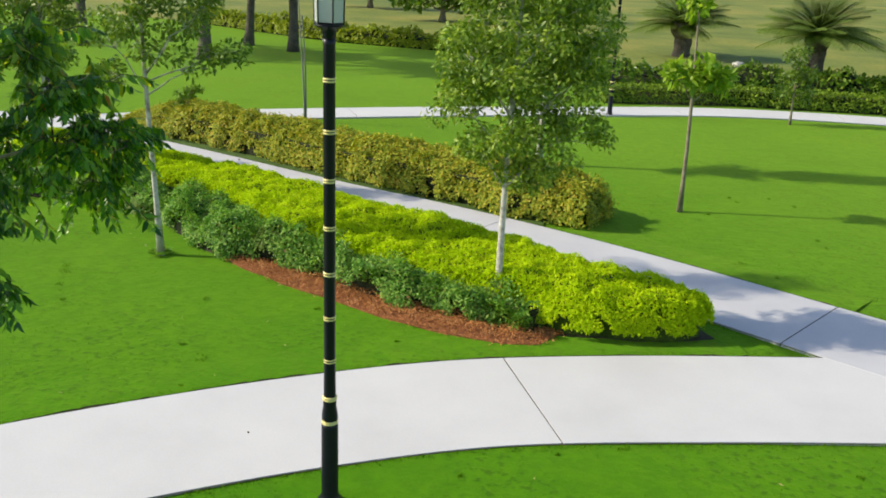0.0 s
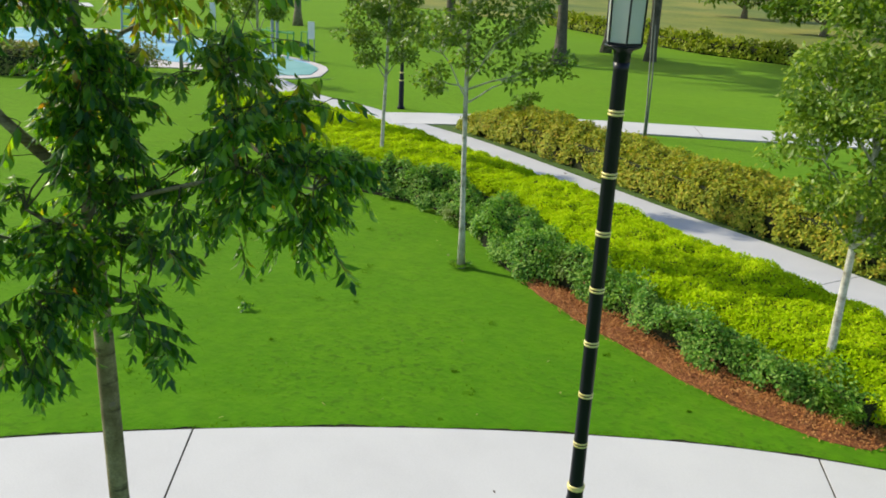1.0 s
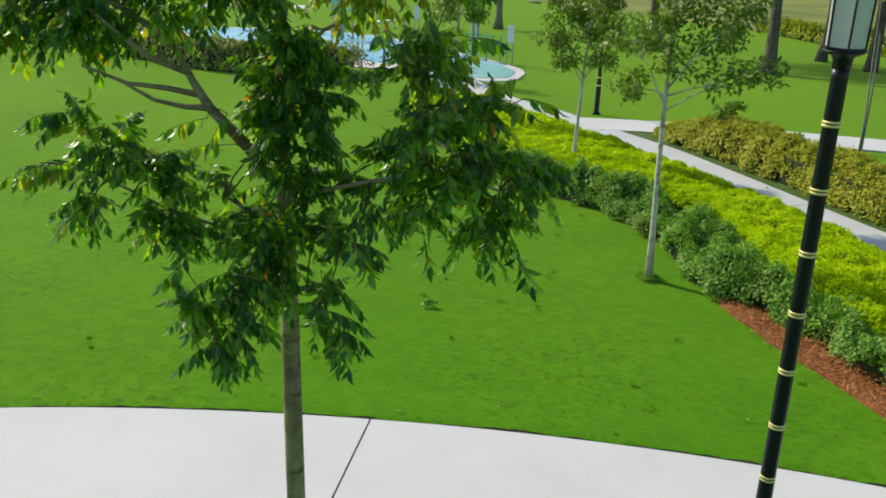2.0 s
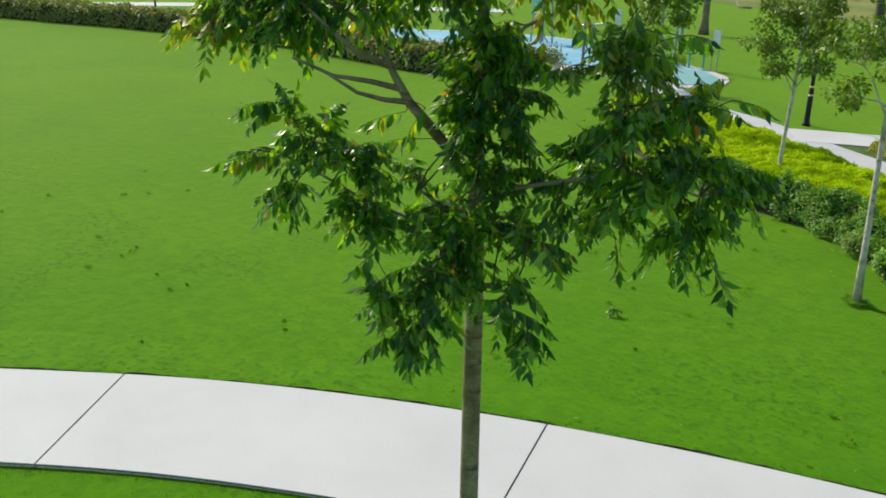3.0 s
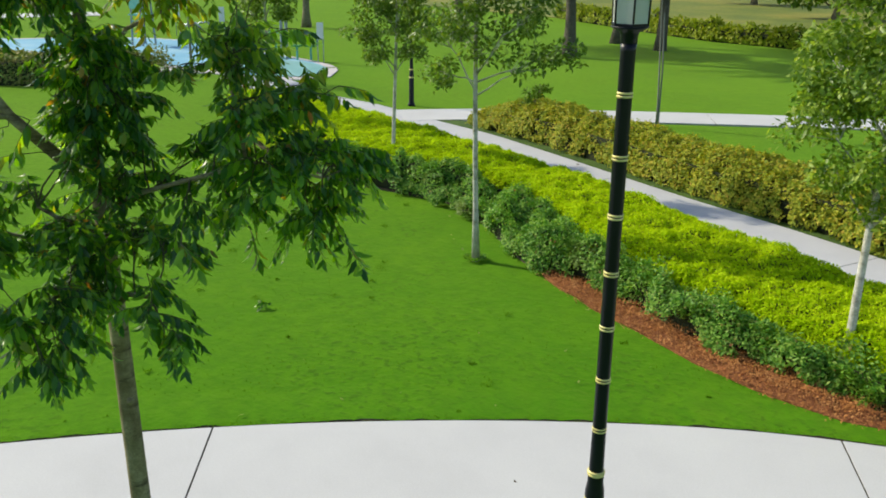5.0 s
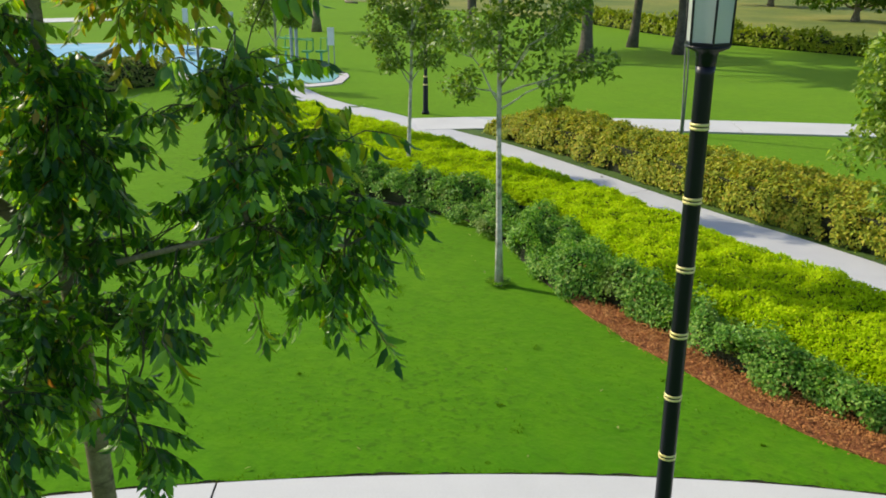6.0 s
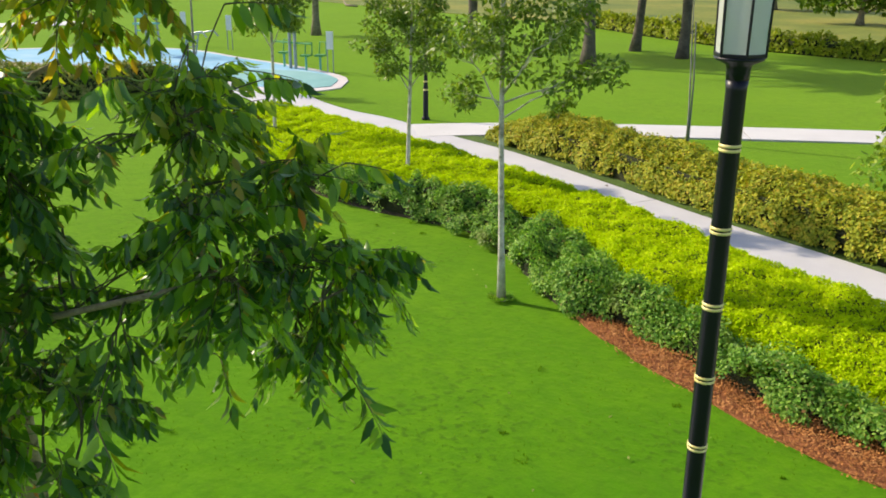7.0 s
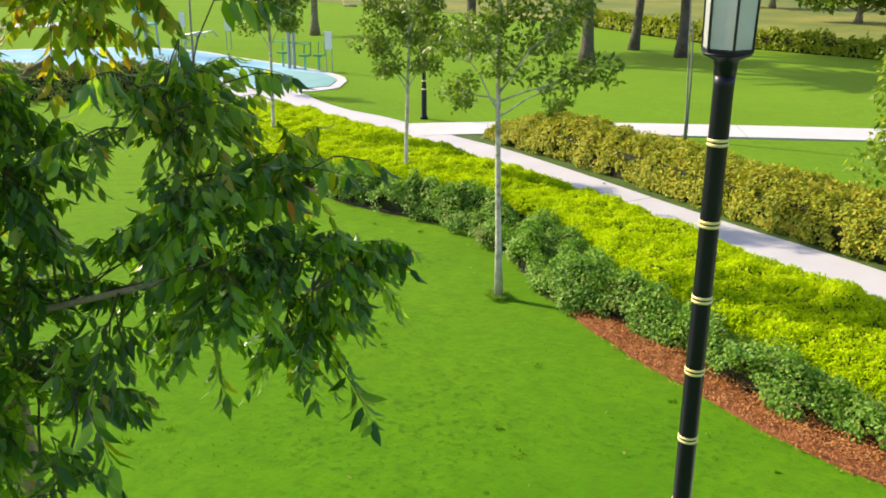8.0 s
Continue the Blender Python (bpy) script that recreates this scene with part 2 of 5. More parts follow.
# Yellow-green, brown-tipped near leaves; sunlight is put into the lighter colour.
L_SUNLIT = leaf_material("sunlit_yellow_pinnate_leaves", [(0.0, (0.08, 0.19, 0.014)), (0.45, (0.17, 0.28, 0.018)), (0.8, (0.32, 0.36, 0.03)), (1.0, (0.30, 0.17, 0.04))], (1.8, 1.7, 0.4), 0.5, 0.4)
L_PALM = leaf_material("palm_frond_leaves", [(0.0, (0.10, 0.17, 0.03)), (1.0, (0.20, 0.27, 0.06))], (1.2, 1.2, 0.5), 0.4, 0.5)
L_FALLEN = leaf_material("dead_leaves", [(0.0, (0.05, 0.03, 0.015)), (1.0, (0.11, 0.065, 0.03))], (1.0, 0.8, 0.5), 0.2, 0.8)
L_BLADE = leaf_material("grass_blades", [(0.0, (0.075, 0.18, 0.004)), (0.5, (0.10, 0.23, 0.005)), (1.0, (0.15, 0.28, 0.010))], (1.0, 1.0, 0.5), 0.4, 0.7, None, 0.03)
L_CHIP = surface("red_mulch_chips", [(0.28, (0.36, 0.125, 0.028)), (0.48, (0.55, 0.22, 0.057)), (0.72, (0.68, 0.33, 0.115))], 9.0, 60.0, 0.9, 0.5, 0.01)


# ---- building helpers ----
def part(name, bm, material, parent=None, label="", smooth=False):
    """Links a bmesh as one mesh object under a thing or a part."""
    me = bpy.data.meshes.new(name)
    bm.to_mesh(me)
    bm.free()
    return mesh_part(name, me, material, parent, label, smooth)


def mesh_part(name, me, material, parent=None, label="", smooth=False):
    if material and not me.materials:
        me.materials.append(material)
    if smooth:
        for p in me.polygons:
            p.use_smooth = True
    ob = new(name, me)
    if parent:
        ob.parent = parent
        ob.matrix_parent_inverse = parent.matrix_basis.inverted()
    if label:
        ob["label"] = label
    return ob


def thing(name, at, label, category, group="", kind=""):
    ob = new(name)
    ob.empty_display_size = 0.2
    ob.location = at
    return tagged(ob, label, category, group, kind)


def mesh_of(name, verts, faces):
    """A mesh from an array of points and an array of faces that all have the same number of corners."""
    verts, faces = np.asarray(verts, np.float32), np.asarray(faces, np.int32)
    me = bpy.data.meshes.new(name)
    n, k = faces.shape
    me.vertices.add(len(verts))
    me.vertices.foreach_set("co", verts.ravel())
    me.loops.add(n * k)
    me.loops.foreach_set("vertex_index", faces.ravel())
    me.polygons.add(n)
    me.polygons.foreach_set("loop_start", np.arange(0, n * k, k, dtype=np.int32))
    me.update(calc_edges=True)
    me.validate()
    return me


def bm_tube(bm, points, radii, sides=8, twist=0.0):
    """A tapered tube along points."""
    pts = [Vector(p) for p in points]
    rings = []
    for i, p in enumerate(pts):
        d = (pts[min(i + 1, len(pts) - 1)] - pts[max(i - 1, 0)]).normalized()
        side = d.cross(Vector((0.31, 0.95, 0.05))).normalized()
        up = side.cross(d)
        rings.append([bm.verts.new(p + float(radii[i]) * (math.cos(a) * side + math.sin(a) * up)) for a in [2 * math.pi * k / sides + twist * i for k in range(sides)]])
    for a, b in zip(rings, rings[1:]):
        for k in range(sides):
            bm.faces.new((a[k], a[(k + 1) % sides], b[(k + 1) % sides], b[k]))
    bm.faces.new(rings[0][::-1])
    bm.faces.new(rings[-1])
    return bm


def tube(points, radii, sides=8):
    return bm_tube(bmesh.new(), points, radii, sides)


def lathe(profile, sides=24, at=(0, 0, 0)):
    """A solid of revolution from (radius, height) pairs."""
    bm = bmesh.new()
    rings = [[bm.verts.new((at[0] + r * math.cos(2 * math.pi * k / sides), at[1] + r * math.sin(2 * math.pi * k / sides), at[2] + z)) for k in range(sides)] for r, z in profile]
    for a, b in zip(rings, rings[1:]):
        for k in range(sides):
            bm.faces.new((a[k], a[(k + 1) % sides], b[(k + 1) % sides], b[k]))
    bm.faces.new(rings[0][::-1])
    bm.faces.new(rings[-1])
    return bm


def box(size, at, turn=0.0, bevel=0.0):
    bm = bmesh.new()
    bmesh.ops.create_cube(bm, size=1.0, matrix=Matrix.Translation(at) @ Matrix.Rotation(turn, 4, "Z") @ Matrix.Diagonal((*size, 1)))
    if bevel:
        bmesh.ops.bevel(bm, geom=bm.edges[:], offset=bevel, segments=2, affect="EDGES")
    return bm


def spline(points, step=0.25):
    """A smooth curve through a few plan points, cut into even steps."""
    p = np.array(points, float)
    p = np.vstack([2 * p[0] - p[1], p, 2 * p[-1] - p[-2]])
    out = []
    for i in range(1, len(p) - 2):
        n = max(2, int(np.linalg.norm(p[i + 1] - p[i]) / step))
        for t in np.arange(n) / n:
            out.append(0.5 * (2 * p[i] + (p[i + 1] - p[i - 1]) * t + (2 * p[i - 1] - 5 * p[i] + 4 * p[i + 1] - p[i + 2]) * t**2 + (3 * p[i] - p[i - 1] - 3 * p[i + 1] + p[i + 2]) * t**3))
    out.append(p[-2])
    return np.array(out)


def side_of(curve, width):
    """The curve moved sideways, to its right for a positive width."""
    d = np.gradient(curve, axis=0)
    d /= np.linalg.norm(d, axis=1, keepdims=True)
    return curve + width * np.stack([d[:, 1], -d[:, 0]], 1)


def hash_noise(x, y, scale, seed=0):
    """Smooth value noise, 0 to 1."""
    x, y = np.asarray(x) / scale, np.asarray(y) / scale
    xi, yi = np.floor(x).astype(np.int64), np.floor(y).astype(np.int64)
    fx, fy = x - xi, y - yi
    fx, fy = fx * fx * (3 - 2 * fx), fy * fy * (3 - 2 * fy)

    def h(a, b):
        v = np.sin(a * 127.1 + b * 311.7 + seed * 74.7) * 43758.5453
        return v - np.floor(v)
    return (h(xi, yi) * (1 - fx) + h(xi + 1, yi) * fx) * (1 - fy) + (h(xi, yi + 1) * (1 - fx) + h(xi + 1, yi + 1) * fx) * fy


def plan_distance(x, y, poly):
    """How far inside the plan outline each place lies; negative outside."""
    p = np.stack([x, y], -1)
    best, inside = np.full(x.shape, 1e9), np.zeros(x.shape, bool)
    for a, b in zip(poly, np.roll(poly, -1, 0)):
        ab = b - a
        t = np.clip(((p - a) @ ab) / (ab @ ab + 1e-12), 0, 1)
        best = np.minimum(best, np.linalg.norm(p - a - t[..., None] * ab, axis=-1))
        cross = ((a[1] > y) != (b[1] > y)) & (x < (b[0] - a[0]) * (y - a[1]) / (b[1] - a[1] + 1e-12) + a[0])
        inside ^= cross
    return np.where(inside, best, -best)


def unit(v):
    return v / (np.linalg.norm(v, axis=-1, keepdims=True) + 1e-9)


def fine_leaves_mesh(name, base, along, normal, length, width, fold=0.12):
    """Rounder folded blades with two pairs of shoulders along a midrib."""
    n = len(base)
    length, width = length[:, None], width[:, None]
    along = unit(along)
    side = unit(np.cross(along, normal))
    up = np.cross(side, along)
    spots = ((0.0, 0.0, 0.0), (0.5, 0.0, -fold + 0.16), (1.0, 0.0, -0.45), (0.26, -0.45, 0.10), (0.62, -0.40, 0.08), (0.26, 0.45, 0.10), (0.62, 0.40, 0.08))
    verts = np.stack([base + along * length * a + side * width * s + up * width * u for a, s, u in spots], 1).reshape(-1, 3)
    k = np.arange(n)[:, None] * 7
    faces = np.concatenate([k + f for f in ([0, 1, 3], [3, 1, 4], [4, 1, 2], [0, 5, 1], [5, 6, 1], [6, 2, 1])], 1).reshape(-1, 3)
    return mesh_of(name, verts, faces)


def leaves_mesh(name, base, along, normal, length, width, fold=0.15):
    """Folded pointed blades: a base, two shoulders, a raised midrib and a tip each."""
    n = len(base)
    length, width = np.broadcast_to(length, n)[:, None], np.broadcast_to(width, n)[:, None]
    along = unit(along)
    side = unit(np.cross(along, normal))
    up = np.cross(side, along)
    mid = base + along * length * 0.45 - up * width * fold
    left = base + along * length * 0.42 - side * width / 2
    right = base + along * length * 0.42 + side * width / 2
    tip = base + along * length - up * length * 0.08
    verts = np.stack([base, left, mid, right, tip], 1).reshape(-1, 3)
    k = np.arange(n)[:, None] * 5
    faces = np.concatenate([k + [0, 2, 1], k + [0, 3, 2], k + [1, 2, 4], k + [2, 3, 4]], 1).reshape(-1, 3)
    return mesh_of(name, verts, faces)


# ---- hedges and shrubs ----
def hedge_height(x, y, d, height, shoulder, lumps, seed, ripple=0.65):
    up = np.sqrt(np.clip(1 - (1 - np.clip(d / shoulder, 0, 1)) ** 2, 0, 1))
    lump = lumps * ((hash_noise(x, y, 0.9, seed) - 0.5) * 0.6 + (hash_noise(x, y, 0.34, seed + 3) - 0.5) * 0.9 + (hash_noise(x, y, 0.15, seed + 5) - 0.5) * ripple)
    return up * (height + lump)


def hedge(name, outline, height, leaf_mat, core_mat, label, leaf=0.06, density=700, shoulder=0.35, lumps=0.12, seed=1, cell=0.16, upright=0.5, group="", spread=0.05, clear=0.06, bulge=0.06, gaps=0.0, ripple=0.65, low_end=None):
    """A clipped planting over a plan outline: a twiggy core, its inner shade painted in, with leaves of their own all
    over its top and sides.
    """
    rng = np.random.default_rng(seed)
    poly = np.array(outline, float)
    lo, hi = poly.min(0), poly.max(0)
    root = thing(name, (*poly.mean(0), 0), label, "hedge", group)

    def fade(x, y):
        """The planting dies down towards a low end."""
        return 1.0 if low_end is None else 0.3 + 0.7 * np.clip(np.hypot(x - low_end[0], y - low_end[1]) / low_end[2], 0, 1) ** 0.8

    gx, gy = np.meshgrid(np.arange(lo[0] - cell, hi[0] + 2 * cell, cell), np.arange(lo[1] - cell, hi[1] + 2 * cell, cell), indexing="ij")
    d = plan_distance(gx, gy, poly)
    z = np.where(d > 0.10, hedge_height(gx, gy, d, height, shoulder, lumps, seed, ripple) * fade(gx, gy) - leaf * 0.7 - 0.02, -0.02)
    idx = np.arange(gx.size).reshape(gx.shape)
    quads = np.stack([idx[:-1, :-1], idx[1:, :-1], idx[1:, 1:], idx[:-1, 1:]], -1).reshape(-1, 4)
    keep = (d.ravel()[quads] > 0.10).all(1)
    ring = np.roll(poly, -1, 0) - np.roll(poly, 1, 0)
    spin = np.sign(np.sum(poly[:, 0] * np.roll(poly[:, 1], -1) - np.roll(poly[:, 0], -1) * poly[:, 1]))
    inward = unit(np.stack([-ring[:, 1], ring[:, 0]], -1)) * spin
    wall = poly + inward * (0.13 + 0.04 * np.sin(np.arange(len(poly)) * 1.7))[:, None]
    k, w = np.arange(len(poly)), len(poly)
    walls = np.stack([k, (k + 1) % w, (k + 1) % w + w, k + w], -1) + gx.size
    heights = np.r_[np.full(w, -0.02), np.full(w, height * 0.72)][:, None]
    all_v = np.vstack([np.stack([gx, gy, z], -1).reshape(-1, 3), np.column_stack([np.vstack([wall, wall]), heights * np.tile(np.ones(w) * fade(poly[:, 0], poly[:, 1]), 2)[:, None]])])
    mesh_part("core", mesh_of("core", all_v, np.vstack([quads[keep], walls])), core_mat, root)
    area = cell * cell * (d > 0).sum()
    n = int(area * density)
    # the top
    tries = int(n * 1.15 * np.prod(hi - lo) / area)
    x, y = rng.uniform(lo[0], hi[0], tries), rng.uniform(lo[1], hi[1], tries)
    dd = plan_distance(x, y, poly)
    pick = np.flatnonzero(dd > shoulder * 0.12)[:n]
    x, y, dd = x[pick], y[pick], dd[pick]
    zt = hedge_height(x, y, dd, height, shoulder, lumps, seed, ripple) * fade(x, y)
    eps = 0.04
    slope = []
    for ex, ey in ((eps, 0.0), (0.0, eps)):
        rise = [(hash_noise(x + s * ex, y + s * ey, 0.34, seed + 3) * 0.9 + hash_noise(x + s * ex, y + s * ey, 0.15, seed + 5) * ripple) * lumps for s in (1, -1)]
        slope.append((rise[0] - rise[1]) / (2 * eps))
    nrm = unit(np.stack([-slope[0], -slope[1], np.ones(len(x))], -1))
    base = np.stack([x, y, zt], -1)
    # the sides, all round the outline
    nxt = np.roll(poly, -1, 0)
    lens = np.linalg.norm(nxt - poly, axis=1)
    turn = np.sign(np.sum(poly[:, 0] * nxt[:, 1] - nxt[:, 0] * poly[:, 1]))
    m = int(lens.sum() * height * density * 1.25)
    seg = rng.choice(len(poly), size=m, p=lens / lens.sum())
    t = rng.random(m)[:, None]
    way = (nxt - poly) / (lens[:, None] + 1e-9)
    out = (np.stack([way[:, 1], -way[:, 0]], -1) * turn)[seg]
    u = rng.uniform(clear / height, 1.0, m)
    rim = poly[seg] + (nxt - poly)[seg] * t
    inset = shoulder * (1 - np.sqrt(1 - u**2)) + bulge * (hash_noise(rim[:, 0], rim[:, 1] + u * 0.3, 0.42, seed) * 2 - 1.1) + 0.10 * np.clip(0.35 - u, 0, 1)
    place = rim - out * inset[:, None]
    top = hedge_height(place[:, 0], place[:, 1], np.full(m, shoulder), height, shoulder, lumps, seed, ripple) * fade(place[:, 0], place[:, 1])
    full = hash_noise(rim[:, 0] * 1.3 + u * 0.7, rim[:, 1] * 1.3 + u * height, 0.21, seed + 8) > gaps * (1.05 - u)
    base = np.vstack([base, np.column_stack([place, u * top])[full]])
    nrm = np.vstack([nrm, unit(np.column_stack([out * (1.05 - u * 0.8)[:, None], 0.15 + u * 0.9]))[full]])
    k = len(base)
    nrm = unit(nrm + rng.normal(0, 0.33, (k, 3)))
    along = unit(np.cross(nrm, rng.normal(size=(k, 3))) + upright * np.array([0, 0, 1.0]))
    base = base + rng.normal(0, spread, (k, 3)) * [0.6, 0.6, 0.7] - along * leaf * 0.4
    base[:, 2] = np.maximum(base[:, 2], 0.02)
    size = leaf * rng.uniform(0.65, 1.35, k)
    crown = mesh_part("foliage", leaves_mesh("foliage", base, along, nrm, size, size * 0.58), leaf_mat, root)
    tagged(crown, kind="stuff")
    return root


# ---- trees ----
def crown_leaves(centres, radii, count, leaf, rng, droop=0.25, slim=0.5):
    """Blades round clump centres, denser outwards, facing out and up."""
    centres, radii = np.array(centres, float), np.array(radii, float)
    which = rng.choice(len(centres), size=count, p=radii**2 / (radii**2).sum())
    out = unit(rng.normal(size=(count, 3)))
    base = centres[which] + out * (radii[which] * rng.uniform(0.25, 1.0, count) ** 0.6)[:, None] * [1, 1, 0.8]
    nrm = unit(out * 0.7 + rng.normal(0, 0.6, (count, 3)) + [0, 0, 0.5])
    along = unit(np.cross(nrm, rng.normal(size=(count, 3))) + out * 0.5 - np.array([0, 0, droop]))
    size = leaf * rng.uniform(0.6, 1.3, count)
    return leaves_mesh("leaves", base, along, nrm, size, size * slim)


def limb_points(a, b, bend, rng, steps=5):
    a, b = np.array(a, float), np.array(b, float)
    t = np.linspace(0, 1, steps)[:, None]
    p = a + (b - a) * t + np.array([0, 0, bend]) * (t * (1 - t)) * 4
    p[1:-1] += rng.normal(0, 0.025 * np.linalg.norm(b - a), (steps - 2, 3))
    return p


def broadleaf_tree(at, label, trunk_top, radius, clumps, leaf, count, bark, leaf_mat, seed, first_fork, lean=(0, 0), group="", stake=False, category="tree"):
    """A young tree: a tapered trunk, a limb to each clump of its crown, and the leaves of each clump."""
    rng = np.random.default_rng(seed)
    root = thing("tree", (*at, 0), label, category, group)
    base = np.array([*at, 0.0])
    steps = np.linspace(0, 1, 9)
    spine = np.array([base + [lean[0] * t + 0.02 * math.sin(5 * t + seed), lean[1] * t + 0.02 * math.cos(4 * t + seed) - 0.02 * math.cos(seed), trunk_top * t] for t in steps])
    spine[0, 2] = -0.03
    radii = radius * (1.0 - 0.72 * steps)
    radii[0] *= 1.45
    part("trunk", tube(spine, radii, 10), bark, root, smooth=True)
    for cx, cy, cz, r in clumps:
        end = base + [cx, cy, cz]
        t = np.clip((cz - r * 0.5 - 0.95 * math.hypot(cx, cy)) / trunk_top, (first_fork + 0.25 * rng.random()) / trunk_top, 0.97)
        start = np.array([np.interp(t, steps, spine[:, k]) for k in range(3)])
        lr = radius * (0.20 + 0.22 * (1 - t))
        part("limb", tube(limb_points(start, end, 0.015, rng), np.linspace(lr, lr * 0.25, 5), 6), bark, root, smooth=True)
        subs = [end + unit(rng.normal(size=3)) * r * rng.uniform(0.5, 0.95) * [1, 1, 0.8] for _ in range(9)]
        twigs = bmesh.new()
        for s in subs:
            bm_tube(twigs, limb_points(start + (end - start) * 0.7, s, 0.0, rng, 4), np.linspace(lr * 0.4, lr * 0.1, 4), 4)
        tagged(part("branchwork", twigs, bark, root), kind="stuff")
        total = sum(c[3] ** 2 for c in clumps)
        crown = mesh_part("foliage", crown_leaves([end, *subs], [r * 0.75] + [r * 0.42] * len(subs), int(count * r * r / total), leaf, rng), leaf_mat, root)
        tagged(crown, kind="stuff")
    if stake:
        part("stake", tube([base + [0.045, 0.02, -0.03], base + [0.035, 0.02, 1.4], base + [-0.03, 0.0, 2.7]], [0.02, 0.02, 0.018], 7), M_STAKE, root, "thin weathered support stake")
    return root


def pinnate_leaves(anchors, outs, rng, pairs=6, reach=0.2, leaf=0.08, sag=0.28, spread=0.2, hang=1.0, wild=0.2):
    """Compound leaves: a stalk that arches out from its twig, with two rows of leaflets hanging from it."""
    n = len(anchors)
    t = (np.arange(pairs) + 0.9) / pairs
    size = rng.uniform(1 - spread, 1 + spread, n)
    outs = unit(outs)
    pos = anchors[:, None] + outs[:, None] * (reach * size)[:, None, None] * t[None, :, None]
    pos[..., 2] -= (reach * sag * size)[:, None] * t[None] ** 2
    tang = unit(outs[:, None] - np.array([0, 0, 2 * sag]) * t[None, :, None])
    side = unit(np.cross(tang, np.array([0, 0, 1.0])) + 1e-6)
    bases, alongs, norms, sizes = [], [], [], []
    fall = (hang * rng.uniform(0.4, 1.2, n))[:, None, None]
    for s in (-1, 1):
        a = unit(s * side * (0.62 - 0.30 * fall) + tang * 0.34 + np.array([0, 0, -1.0]) * fall + rng.normal(0, wild, pos.shape))
        bases.append(pos + s * side * 0.004 + tang * (0.25 * s * reach / pairs))
        alongs.append(a)
        norms.append(unit(np.cross(a, tang) * -s + rng.normal(0, 0.38, pos.shape)))
        sizes.append(np.broadcast_to(size[:, None] * (0.78 + 0.5 * np.sin(math.pi * (0.15 + 0.75 * t)))[None] / 1.2, pos.shape[:2]) * rng.uniform(0.8, 1.15, pos.shape[:2]))
    bases.append(pos[:, -1:]), alongs.append(unit(tang[:, -1:] - [0, 0, 0.5])), norms.append(unit(np.cross(tang, side))[:, -1:]), sizes.append(size[:, None])
    b, a, nn = (np.concatenate([v.reshape(-1, 3) for v in some]) for some in (bases, alongs, norms))
    sz = leaf * np.concatenate([v.ravel() for v in sizes])
    return fine_leaves_mesh("leaflets", b, a, nn, sz, sz * 0.38, 0.14), pos


# ---- ground ----
def slab_sheet(name, outline, z, material, parent=None, label="", thick=0.05):
    """A flat plan outline with a thickness."""
    bm = bmesh.new()
    top = [bm.verts.new((x, y, z)) for x, y in outline]
    low = [bm.verts.new((x, y, z - thick)) for x, y in outline]
    n = len(top)
    bm.faces.new(top)
    for i in range(n):
        bm.faces.new((top[i], low[i], low[(i + 1) % n], top[(i + 1) % n]))
    bmesh.ops.recalc_face_normals(bm, faces=bm.faces)
    bmesh.ops.triangulate(bm, faces=bm.faces)
    return part(name, bm, material, parent, label)


def ground_sheet():
    """Lawn to the horizon, in finer steps near the middle, with the faint unevenness of turf."""
    g = np.r_[-2500, -1200, -600, -300, -160, -90, np.arange(-60, 61, 1.0), 90, 160, 300, 600, 1200, 2500]
    gx, gy = np.meshgrid(g, g + 15, indexing="ij")
    z = -0.03 * hash_noise(gx, gy, 2.3, 9) * (np.hypot(gx, gy - 15) < 80)
    idx = np.arange(gx.size).reshape(gx.shape)
    quads = np.stack([idx[:-1, :-1], idx[1:, :-1], idx[1:, 1:], idx[:-1, 1:]], -1).reshape(-1, 4)
    ob = mesh_part("ground", mesh_of("ground", np.stack([gx, gy, z], -1).reshape(-1, 3), quads), M_LAWN, smooth=True)
    return tagged(ob, "mown bright green lawn of the park", "lawn", kind="structure")


ground_sheet()
field = slab_sheet("field", [(-160, 78), (-60, 62), (-19, 49.5), (-13.5, 46), (-10, 43.8), (-4, 42.6), (2.5, 41), (6, 38), (12, 37), (60, 34), (200, 60), (200, 400), (-160, 400)], 0.012, M_FIELD)
tagged(field, "rough olive grass field behind the park", "field", kind="structure")


